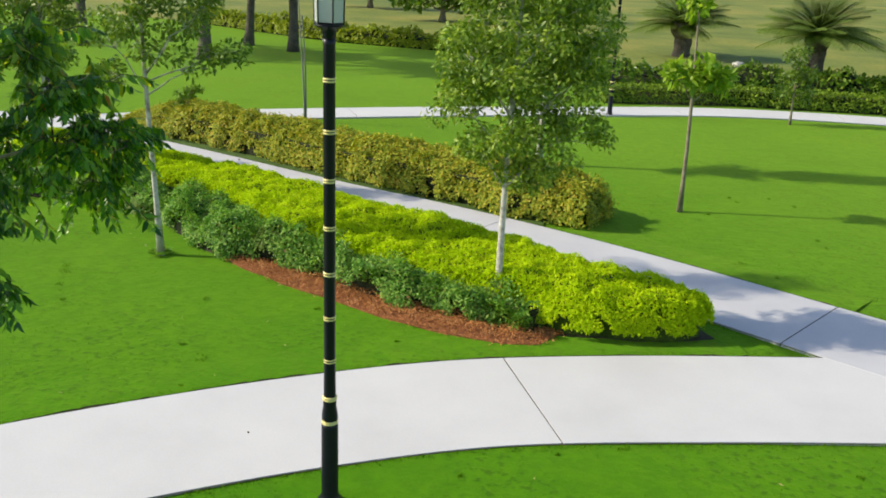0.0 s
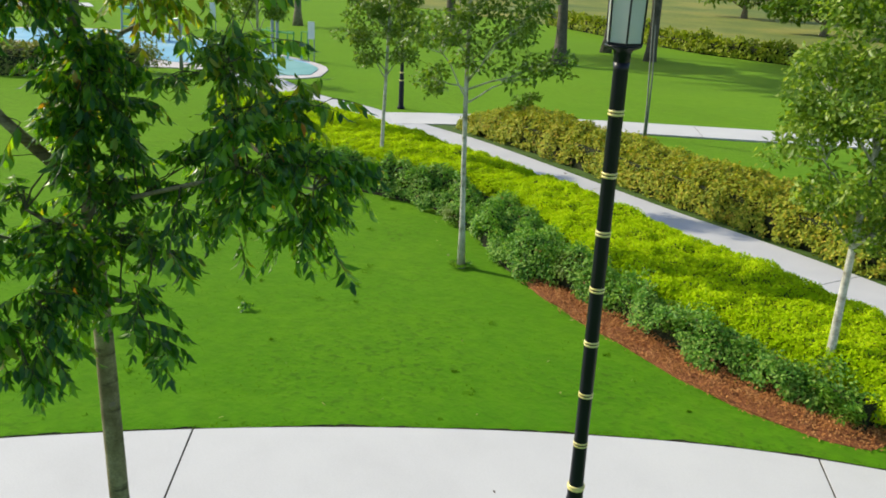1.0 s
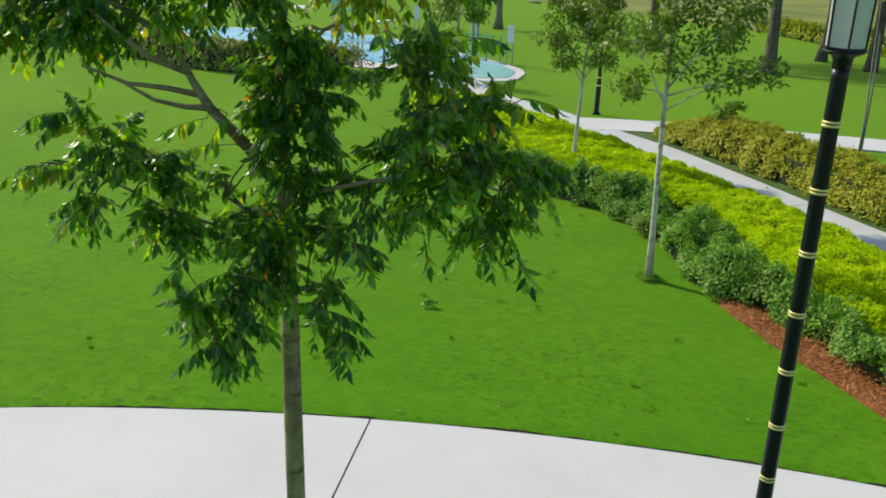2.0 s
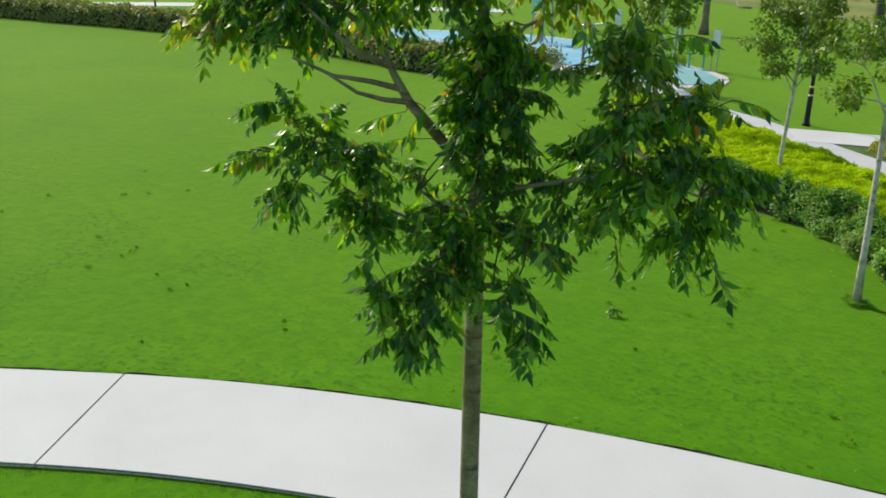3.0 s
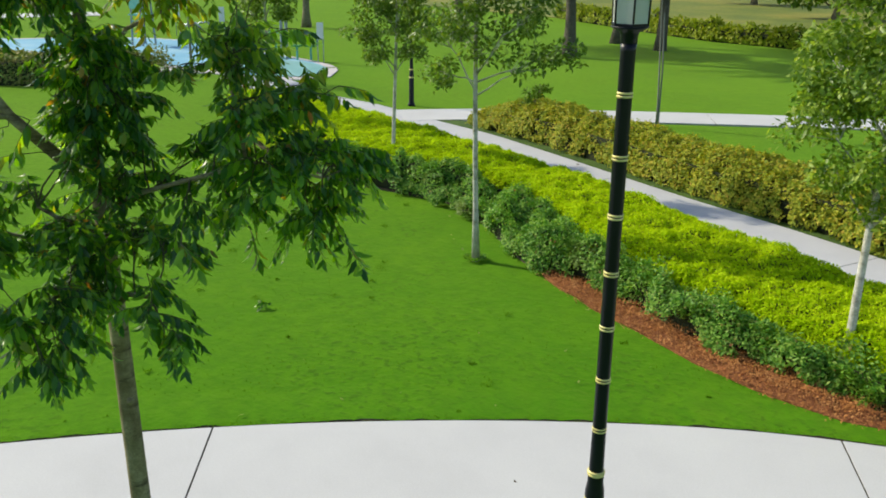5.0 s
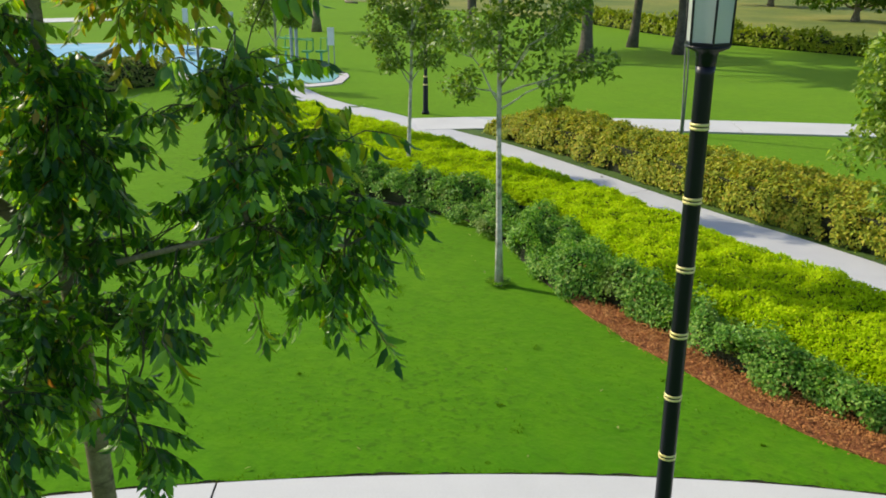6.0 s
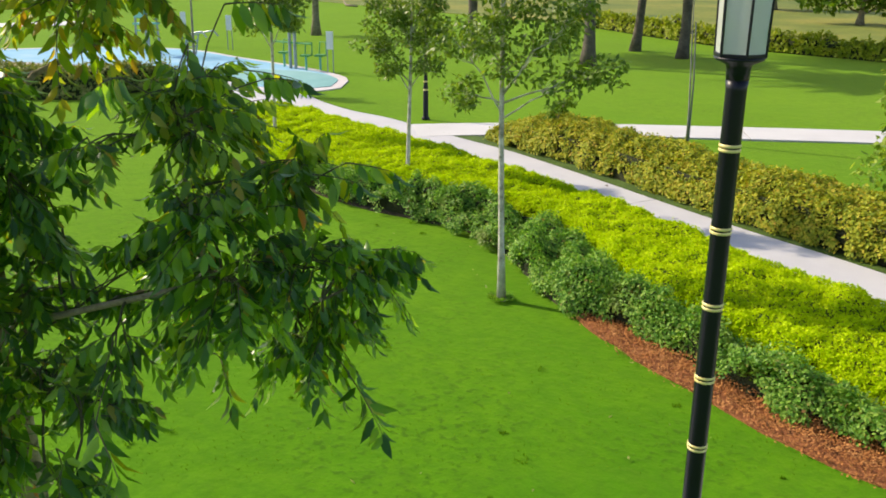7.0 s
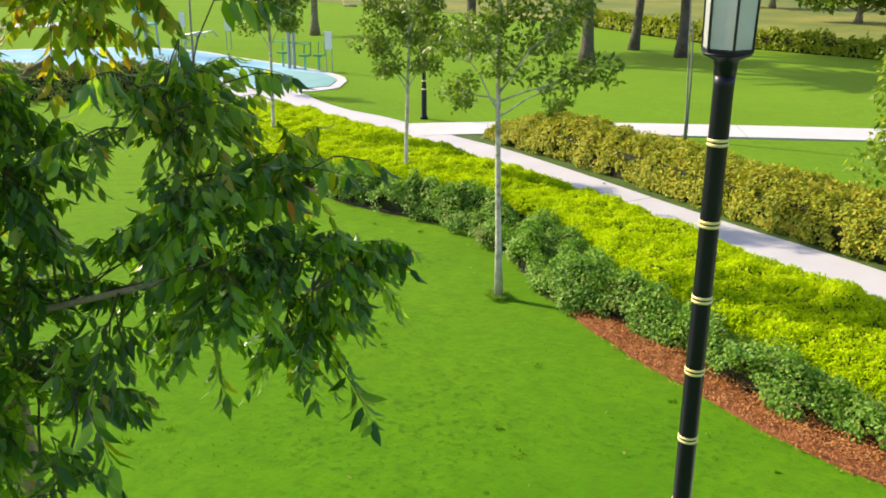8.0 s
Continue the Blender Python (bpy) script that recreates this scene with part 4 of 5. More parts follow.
broadleaf_tree((0.4, 19.5), "leafy young tree on the lawn behind the olive hedge", 5.0, 0.07, [(-0.3, 0.0, 2.4, 0.5), (1.0, 0.0, 2.3, 0.5), (0.4, 0.4, 2.6, 0.55), (1.3, 0.1, 2.9, 0.5), (-0.5, 0.1, 3.1, 0.55), (0.4, 0.0, 3.5, 0.6), (-0.2, 0.0, 4.2, 0.6), (0.5, 0.1, 4.4, 0.6), (0.1, 0.0, 5.1, 0.55)], 0.1, 6500, M_PALEBARK, L_TREE, 31, 1.6, (0.05, 0.0), "pale trunked park trees")
rng = np.random.default_rng(77)
ra, rr = rng.uniform(0, 2 * math.pi, 420), 0.06 + 0.09 * rng.random(420) ** 0.8
foot = np.stack([-4.75 + rr * np.cos(ra), 11.68 + rr * np.sin(ra), np.full(420, 0.0)], -1)
lean = unit(np.stack([np.cos(ra), np.sin(ra), np.full(420, 1.3)], -1) + rng.normal(0, 0.4, (420, 3)))
tagged(mesh_part("grass_tuft", leaves_mesh("grass_tuft", foot, lean, unit(rng.normal(size=(420, 3))), rng.uniform(0.03, 0.08, 420), np.full(420, 0.012), 0.1), L_GREEN), "ragged ring of long grass round the tree foot", "grass", kind="stuff")
# saplings
broadleaf_tree((3.18, 16.38), "thin staked sapling with fresh green leaf tuft on the lawn", 4.4, 0.042, [(-0.35, 0.0, 2.5, 0.26), (0.02, 0.0, 2.45, 0.26), (0.4, 0.05, 2.45, 0.26), (0.15, -0.1, 2.65, 0.22), (-0.12, 0.0, 3.75, 0.28), (0.05, 0.0, 4.2, 0.35)], 0.19, 800, M_BARK, L_YOUNG, 25, 1.85, (-0.1, 0.0), "saplings", category="sapling")
broadleaf_tree((-5.95, 22.6), "thin sapling tied to a support stake beside the path", 4.3, 0.026, [(-0.25, 0.0, 3.6, 0.32), (0.2, 0.0, 3.75, 0.34), (0.0, 0.0, 4.2, 0.4)], 0.11, 700, M_STAKE, L_YOUNG, 26, 3.0, (-0.12, 0.0), "saplings", True, "sapling")
broadleaf_tree((7.24, 27.1), "small dark sapling with loose crown beside the far path", 2.2, 0.035, [(-0.3, 0.0, 0.95, 0.32), (0.3, 0.0, 0.9, 0.32), (-0.1, 0.1, 1.35, 0.36), (0.35, 0.0, 1.5, 0.34), (0.0, 0.0, 1.95, 0.4)], 0.11, 1300, M_BARK, L_TREE_DARK, 27, 0.6, (0.03, 0.0), "saplings", category="sapling")
broadleaf_tree((-21.6, 22.05), "thin young tree beside the play area", 4.6, 0.05, [(-0.3, 0.0, 3.1, 0.4), (0.35, 0.0, 3.2, 0.42), (0.0, 0.1, 3.8, 0.5)], 0.11, 1100, M_STAKE, L_TREE, 28, 2.2, (0.03, 0.0), "saplings", category="sapling")
broadleaf_tree((-7.9, 19.7), "small dark shrub growing up through the olive hedge", 1.2, 0.03, [(-0.1, 0.0, 0.95, 0.22), (0.15, 0.0, 1.1, 0.22)], 0.09, 420, M_BARK, L_DARK, 29, 0.5, (0.02, 0.0), category="shrub")
broadleaf_tree((-21.9, 20.9), "small rounded shrub at the end of the brown hedge", 0.8, 0.03, [(-0.25, 0.0, 0.45, 0.4), (0.3, 0.05, 0.45, 0.42), (0.0, 0.1, 0.7, 0.4)], 0.10, 900, M_BARK, L_BROWN, 30, 0.15, (0.02, 0.0), category="shrub")


# ---- the near tree with compound leaves ----
def near_tree():
    rng = np.random.default_rng(41)
    root = thing("tree", (-2.16, 3.75, 0), "young tree with slim grey trunk and drooping dark compound leaves", "tree")
    trunk = [(-2.165, 3.755, -0.03), (-2.155, 3.742, 0.35), (-2.142, 3.725, 0.9), (-2.128, 3.706, 1.45), (-2.118, 3.69, 2.0), (-2.10, 3.67, 2.6), (-2.105, 3.66, 3.15), (-2.12, 3.66, 3.6), (-2.13, 3.68, 4.1), (-2.15, 3.70, 4.7)]
    part("trunk", tube(trunk, [0.068, 0.056, 0.052, 0.050, 0.048, 0.045, 0.040, 0.034, 0.026, 0.012], 12), M_NEARBARK, root, smooth=True)
    for z, a in ((1.28, 0.4), (1.75, 2.4), (2.16, -0.5), (2.28, 2.9), (0.8, 1.2)):
        c = Vector((-2.16 + 0.022 * z, 3.755 - 0.031 * z, z))
        d = Vector((math.cos(a), math.sin(a), 0.3))
        part("knot", tube([c + d * 0.03, c + d * 0.058, c + d * 0.068], [0.022, 0.018, 0.007], 7), M_NEARBARK, root, "knotty branch scar", True)
    # each limb: where it leaves, its bends, and the clumps that it carries (place, radius)
    limbs = [
        [(-2.11, 3.66, 3.22), [(-2.21, 3.55, 3.40), (-2.28, 3.39, 3.60), (-2.31, 3.33, 3.72), (-2.36, 3.26, 3.90), (-2.41, 3.17, 4.14)], [(-2.43, 3.22, 4.00, 0.20), (-2.70, 2.92, 3.92, 0.16), (-2.88, 2.70, 3.88, 0.15), (-2.60, 3.02, 3.96, 0.15), (-2.36, 3.30, 4.28, 0.26), (-2.70, 2.95, 4.25, 0.24)]],
        [(-2.10, 3.67, 2.95), [(-2.22, 3.40, 3.05), (-2.33, 3.18, 3.16), (-2.46, 2.98, 3.30)], [(-2.36, 3.12, 3.30, 0.15), (-2.46, 3.00, 3.38, 0.13), (-2.49, 2.86, 3.56, 0.06), (-2.58, 2.74, 3.34, 0.05), (-2.48, 2.90, 3.16, 0.09), (-2.26, 3.14, 3.08, 0.15)]],
        [(-2.11, 3.66, 3.10), [(-1.92, 3.68, 3.24), (-1.62, 3.76, 3.34), (-1.36, 3.90, 3.42), (-1.12, 4.04, 3.36)], [(-1.62, 3.92, 3.40, 0.15), (-1.93, 3.76, 3.66, 0.09), (-1.93, 3.74, 3.52, 0.09), (-1.95, 3.74, 3.20, 0.10), (-1.25, 3.78, 3.62, 0.19), (-1.29, 3.83, 3.42, 0.20), (-1.13, 3.99, 3.46, 0.14), (-1.20, 4.20, 3.36, 0.14), (-1.20, 4.36, 3.32, 0.11), (-1.10, 4.33, 3.33, 0.07), (-1.39, 4.25, 3.06, 0.15), (-1.20, 4.18, 3.10, 0.15), (-1.26, 4.12, 3.22, 0.15), (-1.64, 4.08, 3.04, 0.11), (-1.50, 4.00, 3.15, 0.11), (-1.72, 3.94, 3.24, 0.09), (-1.52, 3.64, 3.22, 0.07)]],
        [(-1.40, 3.88, 3.42), [(-1.42, 3.86, 3.62), (-1.46, 3.85, 3.90)], [(-1.70, 4.22, 3.88, 0.09), (-1.55, 4.12, 3.74, 0.14), (-1.42, 3.92, 3.80, 0.13), (-1.40, 3.84, 3.88, 0.10), (-1.24, 4.14, 3.66, 0.12), (-1.38, 4.02, 3.58, 0.12), (-1.50, 3.64, 3.78, 0.05)]],
        [(-2.12, 3.66, 3.45), [(-2.04, 3.64, 3.62), (-1.96, 3.64, 3.76)], [(-2.05, 3.61, 3.74, 0.18), (-2.03, 3.61, 3.54, 0.18), (-2.06, 3.60, 3.82, 0.20), (-1.88, 3.66, 3.62, 0.06)]],
        [(-2.12, 3.66, 3.55), [(-2.10, 3.74, 3.80), (-2.06, 3.86, 3.94), (-1.96, 4.04, 4.03)], [(-2.02, 3.98, 4.10, 0.18), (-1.70, 3.95, 4.30, 0.26)]],
        [(-2.13, 3.68, 3.80), [(-2.18, 3.58, 3.98), (-2.25, 3.45, 4.15)], [(-2.22, 3.46, 4.06, 0.22), (-2.15, 3.68, 4.42, 0.30), (-2.05, 3.80, 4.75, 0.30)]],
        [(-2.10, 3.67, 2.72), [(-2.02, 3.48, 2.82), (-1.92, 3.25, 2.90), (-1.84, 3.06, 2.86)], [(-1.93, 3.41, 3.02, 0.17), (-1.88, 3.20, 2.90, 0.15), (-1.82, 3.04, 2.80, 0.10), (-1.72, 3.16, 2.74, 0.10), (-1.74, 3.05, 2.66, 0.07)]],
        [(-2.10, 3.67, 2.66), [(-1.86, 3.56, 2.82), (-1.62, 3.50, 2.88), (-1.50, 3.42, 2.84)], [(-1.58, 3.60, 3.06, 0.10), (-1.84, 3.60, 3.06, 0.13), (-1.52, 3.42, 2.84, 0.10), (-1.42, 3.38, 2.76, 0.06), (-2.00, 3.52, 2.82, 0.15)]],
        [(-2.10, 3.67, 3.02), [(-2.14, 3.50, 3.12), (-2.16, 3.38, 3.22)], [(-2.16, 3.38, 3.26, 0.10), (-2.05, 3.46, 3.10, 0.12), (-2.20, 3.50, 3.02, 0.12), (-2.00, 3.50, 3.38, 0.10), (-2.02, 3.54, 3.54, 0.12), (-1.98, 3.58, 3.20, 0.14), (-1.97, 3.56, 2.98, 0.13), (-2.06, 3.52, 2.86, 0.12), (-1.93, 3.68, 3.30, 0.10), (-1.90, 3.70, 3.38, 0.10), (-1.60, 3.84, 3.40, 0.10)]],
        [(-2.28, 3.39, 3.60), [(-2.325, 3.29, 3.610), (-2.38, 3.18, 3.642), (-2.44, 3.07, 3.72)], []],
        [(-2.30, 3.35, 3.66), [(-2.36, 3.24, 3.69), (-2.44, 3.09, 3.715), (-2.53, 2.94, 3.79)], []],
        [(-2.32, 3.31, 3.76), [(-2.39, 3.18, 3.82), (-2.47, 3.06, 3.94), (-2.58, 2.94, 4.08)], []],
        [(-2.36, 3.26, 3.90), [(-2.50, 3.08, 4.05), (-2.68, 2.90, 4.12), (-2.90, 2.66, 4.10)], [(-2.56, 2.98, 4.00, 0.13), (-2.78, 2.80, 3.98, 0.13)]],
    ]
    for n, (start, bends, clumps) in enumerate(limbs):
        pts = [start, *bends]
        r0 = 0.034 if n == 0 else 0.020 if n == 5 else 0.013 if n == 2 else 0.009 if n in (1, 3) else 0.016
        part("limb", tube(pts, np.linspace(r0, 0.006, len(pts)), 8), M_NEARBARK, root, smooth=True)
        fine = np.linspace(0.25, len(pts) - 1, 10 * len(pts))
        ends = np.stack([np.interp(fine, range(len(pts)), [p[k] for p in pts]) for k in range(3)], -1)
        for x, y, z, r in clumps:
            c = np.array([x, y, z + 0.05])
            r *= 0.8
            count = max(4, int((2600 if n == 4 else 1500 if n in (0, 6) else 2300 if n == 1 else 850 if n == 9 else 1200 if n == 2 else 1600) * r * r + 28 * r + 2))
            # twigs fan from the limb into the clump, and the compound leaves sit along them
            tips = c + unit(rng.normal(size=(max(3, count // 4), 3))) * r * rng.uniform(0.3, 0.95, (max(3, count // 4), 1)) * [1, 1, 0.75]
            bm = bmesh.new()
            start = ends[np.argmin(np.linalg.norm(ends - c, axis=1))]
            arm = limb_points(start, c, 0.015, rng, 5)
            bm_tube(bm, arm, np.linspace(0.005, 0.0025, 5), 5)
            roots = arm[rng.integers(2 if np.linalg.norm(c - start) > 0.12 else 0, 5, len(tips))]
            for a, tip in zip(roots, tips):
                bm_tube(bm, limb_points(a, tip, 0.01, rng, 4), np.linspace(0.003, 0.0014, 4), 4)
            which = rng.integers(0, len(tips), count)
            s = rng.uniform(0.35, 0.92, count)[:, None]
            a = roots[which]
            anchors = a + (tips[which] - a) * s
            outs = unit((tips[which] - a) / (np.linalg.norm(tips[which] - a, axis=1, keepdims=True) + 0.02) + rng.normal(0, 0.6, (count, 3)) * [1, 1, 0.55] + [0, 0, 0.1])
            me, stalks = pinnate_leaves(anchors, outs, rng, 6, 0.14 if r < 0.1 else 0.165, 0.060, 0.34, 0.25, 0.9, 0.19)
            for anchor, stalk in zip(anchors, stalks):
                bm_tube(bm, [anchor, *stalk[1::2]], [0.002, 0.0018, 0.0014, 0.001], 3)
            tagged(part("branchwork", bm, M_TWIG, root), kind="stuff")
            # lit clumps take the leaf colour that has the sunlight painted in
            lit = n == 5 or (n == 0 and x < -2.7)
            # fresh picks the upper clumps whose sunlit tops are put into the colour
            fresh = n == 3
            crown = mesh_part("foliage", me, L_SUNLIT if lit else L_TOPLIT if fresh else L_NEAR, root, "yellow-green compound leaves painted as sunlit" if lit else "lighter olive leaves with sunlit tops painted in" if fresh else "")
            tagged(crown, kind="stuff")
    # single compound leaves that stand clear of the mass: from twig to tip
    sprigs = [
        [(-2.46, 2.98, 3.49), (-2.59, 2.74, 3.60)], [(-2.51, 2.88, 3.35), (-2.61, 2.60, 3.34)], [(-2.48, 2.88, 3.20), (-2.50, 2.75, 3.10)],
        [(-2.27, 3.37, 3.56), (-2.35, 3.21, 3.51)], [(-2.22, 3.44, 3.58), (-2.24, 3.37, 3.47)], [(-2.22, 3.42, 3.44), (-2.33, 3.30, 3.42)],
        [(-2.90, 2.68, 4.00), (-2.93, 2.54, 3.90)], [(-2.79, 2.78, 4.00), (-2.82, 2.66, 3.92)], [(-2.78, 2.81, 3.97), (-2.80, 2.73, 3.87)], [(-2.67, 2.97, 3.94), (-2.62, 3.03, 3.84)], [(-2.72, 2.87, 4.01), (-2.69, 2.91, 3.92)],
        [(-1.63, 3.49, 2.99), (-1.48, 3.56, 2.86)], [(-1.64, 3.45, 2.77), (-1.47, 3.54, 2.66)], [(-1.59, 3.56, 3.07), (-1.47, 3.68, 3.04)], [(-1.86, 3.10, 2.86), (-1.86, 2.99, 2.78)], [(-1.99, 3.05, 3.02), (-2.01, 2.96, 2.96)],
        [(-1.17, 4.08, 3.71), (-1.06, 4.14, 3.69)], [(-1.14, 4.19, 3.04), (-0.94, 4.07, 2.98)], [(-1.14, 4.36, 3.38), (-1.00, 4.36, 3.36)], [(-1.30, 3.40, 3.21), (-1.12, 3.32, 3.17)],
        [(-1.42, 3.68, 4.00), (-1.24, 3.46, 4.02)], [(-1.62, 4.28, 3.94), (-1.46, 4.38, 3.91)], [(-1.56, 3.66, 3.84), (-1.44, 3.50, 3.82)], [(-1.10, 4.14, 3.74), (-0.98, 4.20, 3.72)], [(-1.62, 4.10, 3.02), (-1.52, 4.04, 2.92)],
        [(-1.29, 3.91, 4.17), (-1.19, 4.01, 4.17)], [(-1.39, 3.87, 4.07), (-1.37, 3.84, 3.98)], [(-1.23, 3.98, 3.98), (-1.17, 4.05, 3.97)],
    ]
    joints = np.array([p[:3] for start, bends, clumps in limbs for p in [start, *bends, *clumps]])
    for n, (base, tip) in enumerate(sprigs):
        a, b = np.array(base), np.array(tip)
        reach = float(np.linalg.norm(b - a))
        me, stalk = pinnate_leaves(a[None], (b - a)[None] + [[0, 0, 0.12 * reach]], rng, max(4, int(reach / 0.034)), reach, 0.084, 0.14, 0.02)
        joint = joints[np.argmin(np.linalg.norm(joints - a, axis=1))]
        bm = bmesh.new()
        bm_tube(bm, limb_points(joint, a, 0.008, rng, 4), np.linspace(0.0026, 0.002, 4), 5)
        bm_tube(bm, [a, *stalk[0]], np.linspace(0.0026, 0.001, len(stalk[0]) + 1), 4)
        twig = part("twig", bm, M_TWIG, root)
        # sprigs on the sunny side, with sunlight painted into their leaf colour
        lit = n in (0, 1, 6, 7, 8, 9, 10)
        tagged(mesh_part("foliage", me, L_SUNLIT if lit else L_NEAR, twig, "yellow-green compound leaf painted as sunlit" if lit else ""), kind="stuff")
    return root


near_tree()


# ---- palms and far trees ----
def palm(at, label, height, radius, fronds, reach, seed, flare=1.5, lean=0.0, droop=0.55, slim=0.085):
    rng = np.random.default_rng(seed)
    root = thing("palm_tree", (*at, 0), label, "palm tree", "park palms")
    base = np.array([*at, 0.0])
    zs = np.linspace(0, height, 12)
    rad = radius * (1 + (flare - 1) * np.exp(-zs / 0.5)) * (1 + 0.06 * np.cos(zs * 9))
    zs[0] = -0.05
    part("trunk", tube([base + [0.05 * math.sin(z) + lean * z, 0, z] for z in zs], rad, 14), M_PALMBARK, root, smooth=True)
    part("boot", lathe([(radius, height - 0.5), (radius * 1.5, height - 0.2), (radius * 1.6, height + 0.1), (radius * 0.8, height + 0.4)], 14, (at[0] + lean * height, at[1], 0)), M_PALMBARK, root, "rough crown base of cut fronds", True)
    for i in range(fronds):
        a, lift = i * 2.4, 1.15 * rng.random() + (0.10 if droop < 0.5 else -0.12)
        out = np.array([math.cos(a) * math.cos(lift), math.sin(a) * math.cos(lift), math.sin(lift)])
        t = np.linspace(0, 1, 30)
        length = reach * rng.uniform(0.85, 1.1)
        p = base + [lean * height, 0, height + 0.15] + out * length * t[:, None] - np.array([0, 0, droop * length]) * t[:, None] ** 2
        bm = tube(p[::6], np.linspace(0.03, 0.006, 5), 5)
        frond = part("frond", bm, L_PALM, root)
        side = unit(np.cross(out, [0, 0, 1.0]))
        q = np.repeat(p[2:], 2, 0)
        sg = np.tile([-1, 1], len(p) - 2)[:, None]
        along = unit(side * sg + unit(np.gradient(p, axis=0))[2:].repeat(2, 0) * 0.7 - [0, 0, 0.35])
        tagged(mesh_part("frond_foliage", leaves_mesh("frond_foliage", q, along, np.tile([0, 0, 1.0], (len(q), 1)), 0.30 * reach * np.repeat(np.sin(math.pi * (0.12 + 0.8 * t[2:])), 2), np.full(len(q), slim), 0.1), L_PALM, frond), kind="stuff")
    return root


palm((-13.55, 34.0), "stout palm with flared grey trunk on the far lawn", 6.5, 0.20, 46, 3.2, 1, 1.8, -0.03)
palm((-13.95, 39.8), "palm with dark trunk near the field hedge", 6.2, 0.18, 44, 3.1, 2, 1.5, 0.06)
palm((-11.4, 38.4), "palm with straight grey trunk near the field hedge", 6.2, 0.20, 44, 3.1, 3, 1.4)
palm((-20.0, 36.2), "palm on the far lawn behind the play area", 6.2, 0.20, 44, 3.1, 4)
palm((5.78, 45.2), "short date palm with spreading fronds in the field", 1.35, 0.40, 80, 2.5, 5, 1.1, 0.0, 0.32, 0.05)
palm((9.5, 34.9), "short date palm with spreading fronds behind the shrubs", 1.9, 0.30, 80, 2.3, 6, 1.2, 0.0, 0.32, 0.05)
for n, (px, py, s) in enumerate(((-8.2, 59.8, 1.3), (-3.5, 66.0, 1.4), (-15.5, 70.0, 1.6))):
    broadleaf_tree((px, py), "dark spreading bush far off in the field", 3.0 * s, 0.2, [(-1.6 * s, 0, 1.2 * s, 1.0 * s), (1.5 * s, 0.3, 1.1 * s, 1.0 * s), (0, -0.6, 1.3 * s, 1.1 * s), (-0.6, 0.5, 2.2 * s, 1.1 * s), (0.9, 0.2, 2.3 * s, 1.1 * s), (0, 0, 3.0 * s, 0.9 * s)], 0.4, 2600, M_BARK, L_DARK, 50 + n, 0.5, (0.1, 0.0), "far bushes", category="bush")
broadleaf_tree((-29.6, 37.2), "leafy park tree beyond the play area", 6.0, 0.2, [(-1.6, 0, 3.0, 1.1), (1.5, 0.3, 2.9, 1.1), (0, -0.6, 3.4, 1.2), (-0.8, 0.5, 4.5, 1.3), (1.1, 0.2, 4.6, 1.3), (0, 0, 5.8, 1.3)], 0.22, 5200, M_BARK, L_TREE, 60, 1.8, (0.1, 0.0), category="tree")


# ---- play area things ----
def sign_board(at, turn, label):
    root = thing("sign", (*at, 0), label, "sign", "play area signs")
    c, s = math.cos(turn), math.sin(turn)
    for k in (-0.10, 0.10):
        part("post", tube([(at[0] + c * k, at[1] + s * k, 0.0), (at[0] + c * k, at[1] + s * k, 1.42)], [0.02, 0.02], 8), M_STEEL, root)
    part("board", box((0.24, 0.03, 0.62), (at[0] + 0.03 * s, at[1] - 0.03 * c, 1.12), turn, 0.008), M_WHITE, root, "plain white board")
    return root


for px, py in ((-20.13, 26.88), (-28.2, 30.0), (-31.2, 30.2)):
    sign_board((px, py), 0.55, "white information sign on two posts beside the play area")


def tower_frame(at):
    root = thing("climbing_frame", (*at, 0.03), "teal and grey climbing frame on the blue surface", "climbing frame")
    x, y = at
    for dx, dy in ((-0.25, -0.25), (0.25, -0.25), (0.25, 0.25), (-0.25, 0.25)):
        part("post", tube([(x + dx * 1.3, y + dy * 1.3, 0.03), (x + dx, y + dy, 2.4)], [0.045, 0.045], 8), M_STEEL, root)
    for z in (0.5, 1.0, 1.5, 2.0):
        part("rung", tube([(x - 0.3, y - 0.3, z), (x + 0.3, y - 0.3, z)], [0.025, 0.025], 6), M_TEAL, root)
    part("platform", box((0.75, 0.75, 0.06), (x, y, 1.25), 0.0, 0.01), M_TEAL, root)
    part("panel", box((0.7, 0.05, 0.6), (x, y - 0.3, 1.8), 0.0, 0.01), M_TEAL, root)
    return root


def bench_frame(at):
    root = thing("play_set", (*at, 0.04), "green and grey climbing posts with seats on the pad", "play set")
    x, y = at
    for dx in (-0.12, 0.12):
        part("post", tube([(x + dx, y, 0.04), (x + dx, y, 1.45)], [0.06, 0.06], 10), M_STEEL, root)
    for dx, dy in ((-0.6, 0.2), (0.7, -0.1), (1.1, 0.2)):
        part("seat", box((0.36, 0.3, 0.06), (x + dx, y + dy, 0.55), 0.3, 0.02), M_GREENPAINT, root)
        part("seat_leg", tube([(x + dx, y + dy, 0.04), (x + dx, y + dy, 0.53)], [0.04, 0.04], 8), M_TEAL, root)
        part("hoop", tube([(x + dx - 0.16, y + dy + 0.15, 0.55), (x + dx - 0.14, y + dy + 0.18, 1.0), (x + dx + 0.14, y + dy + 0.18, 1.0), (x + dx + 0.16, y + dy + 0.15, 0.55)], [0.025] * 4, 6), M_GREENPAINT, root)
    part("arm", tube([(x - 0.9, y, 0.95), (x + 0.9, y, 0.95)], [0.035, 0.035], 8), M_GREENPAINT, root)
    return root


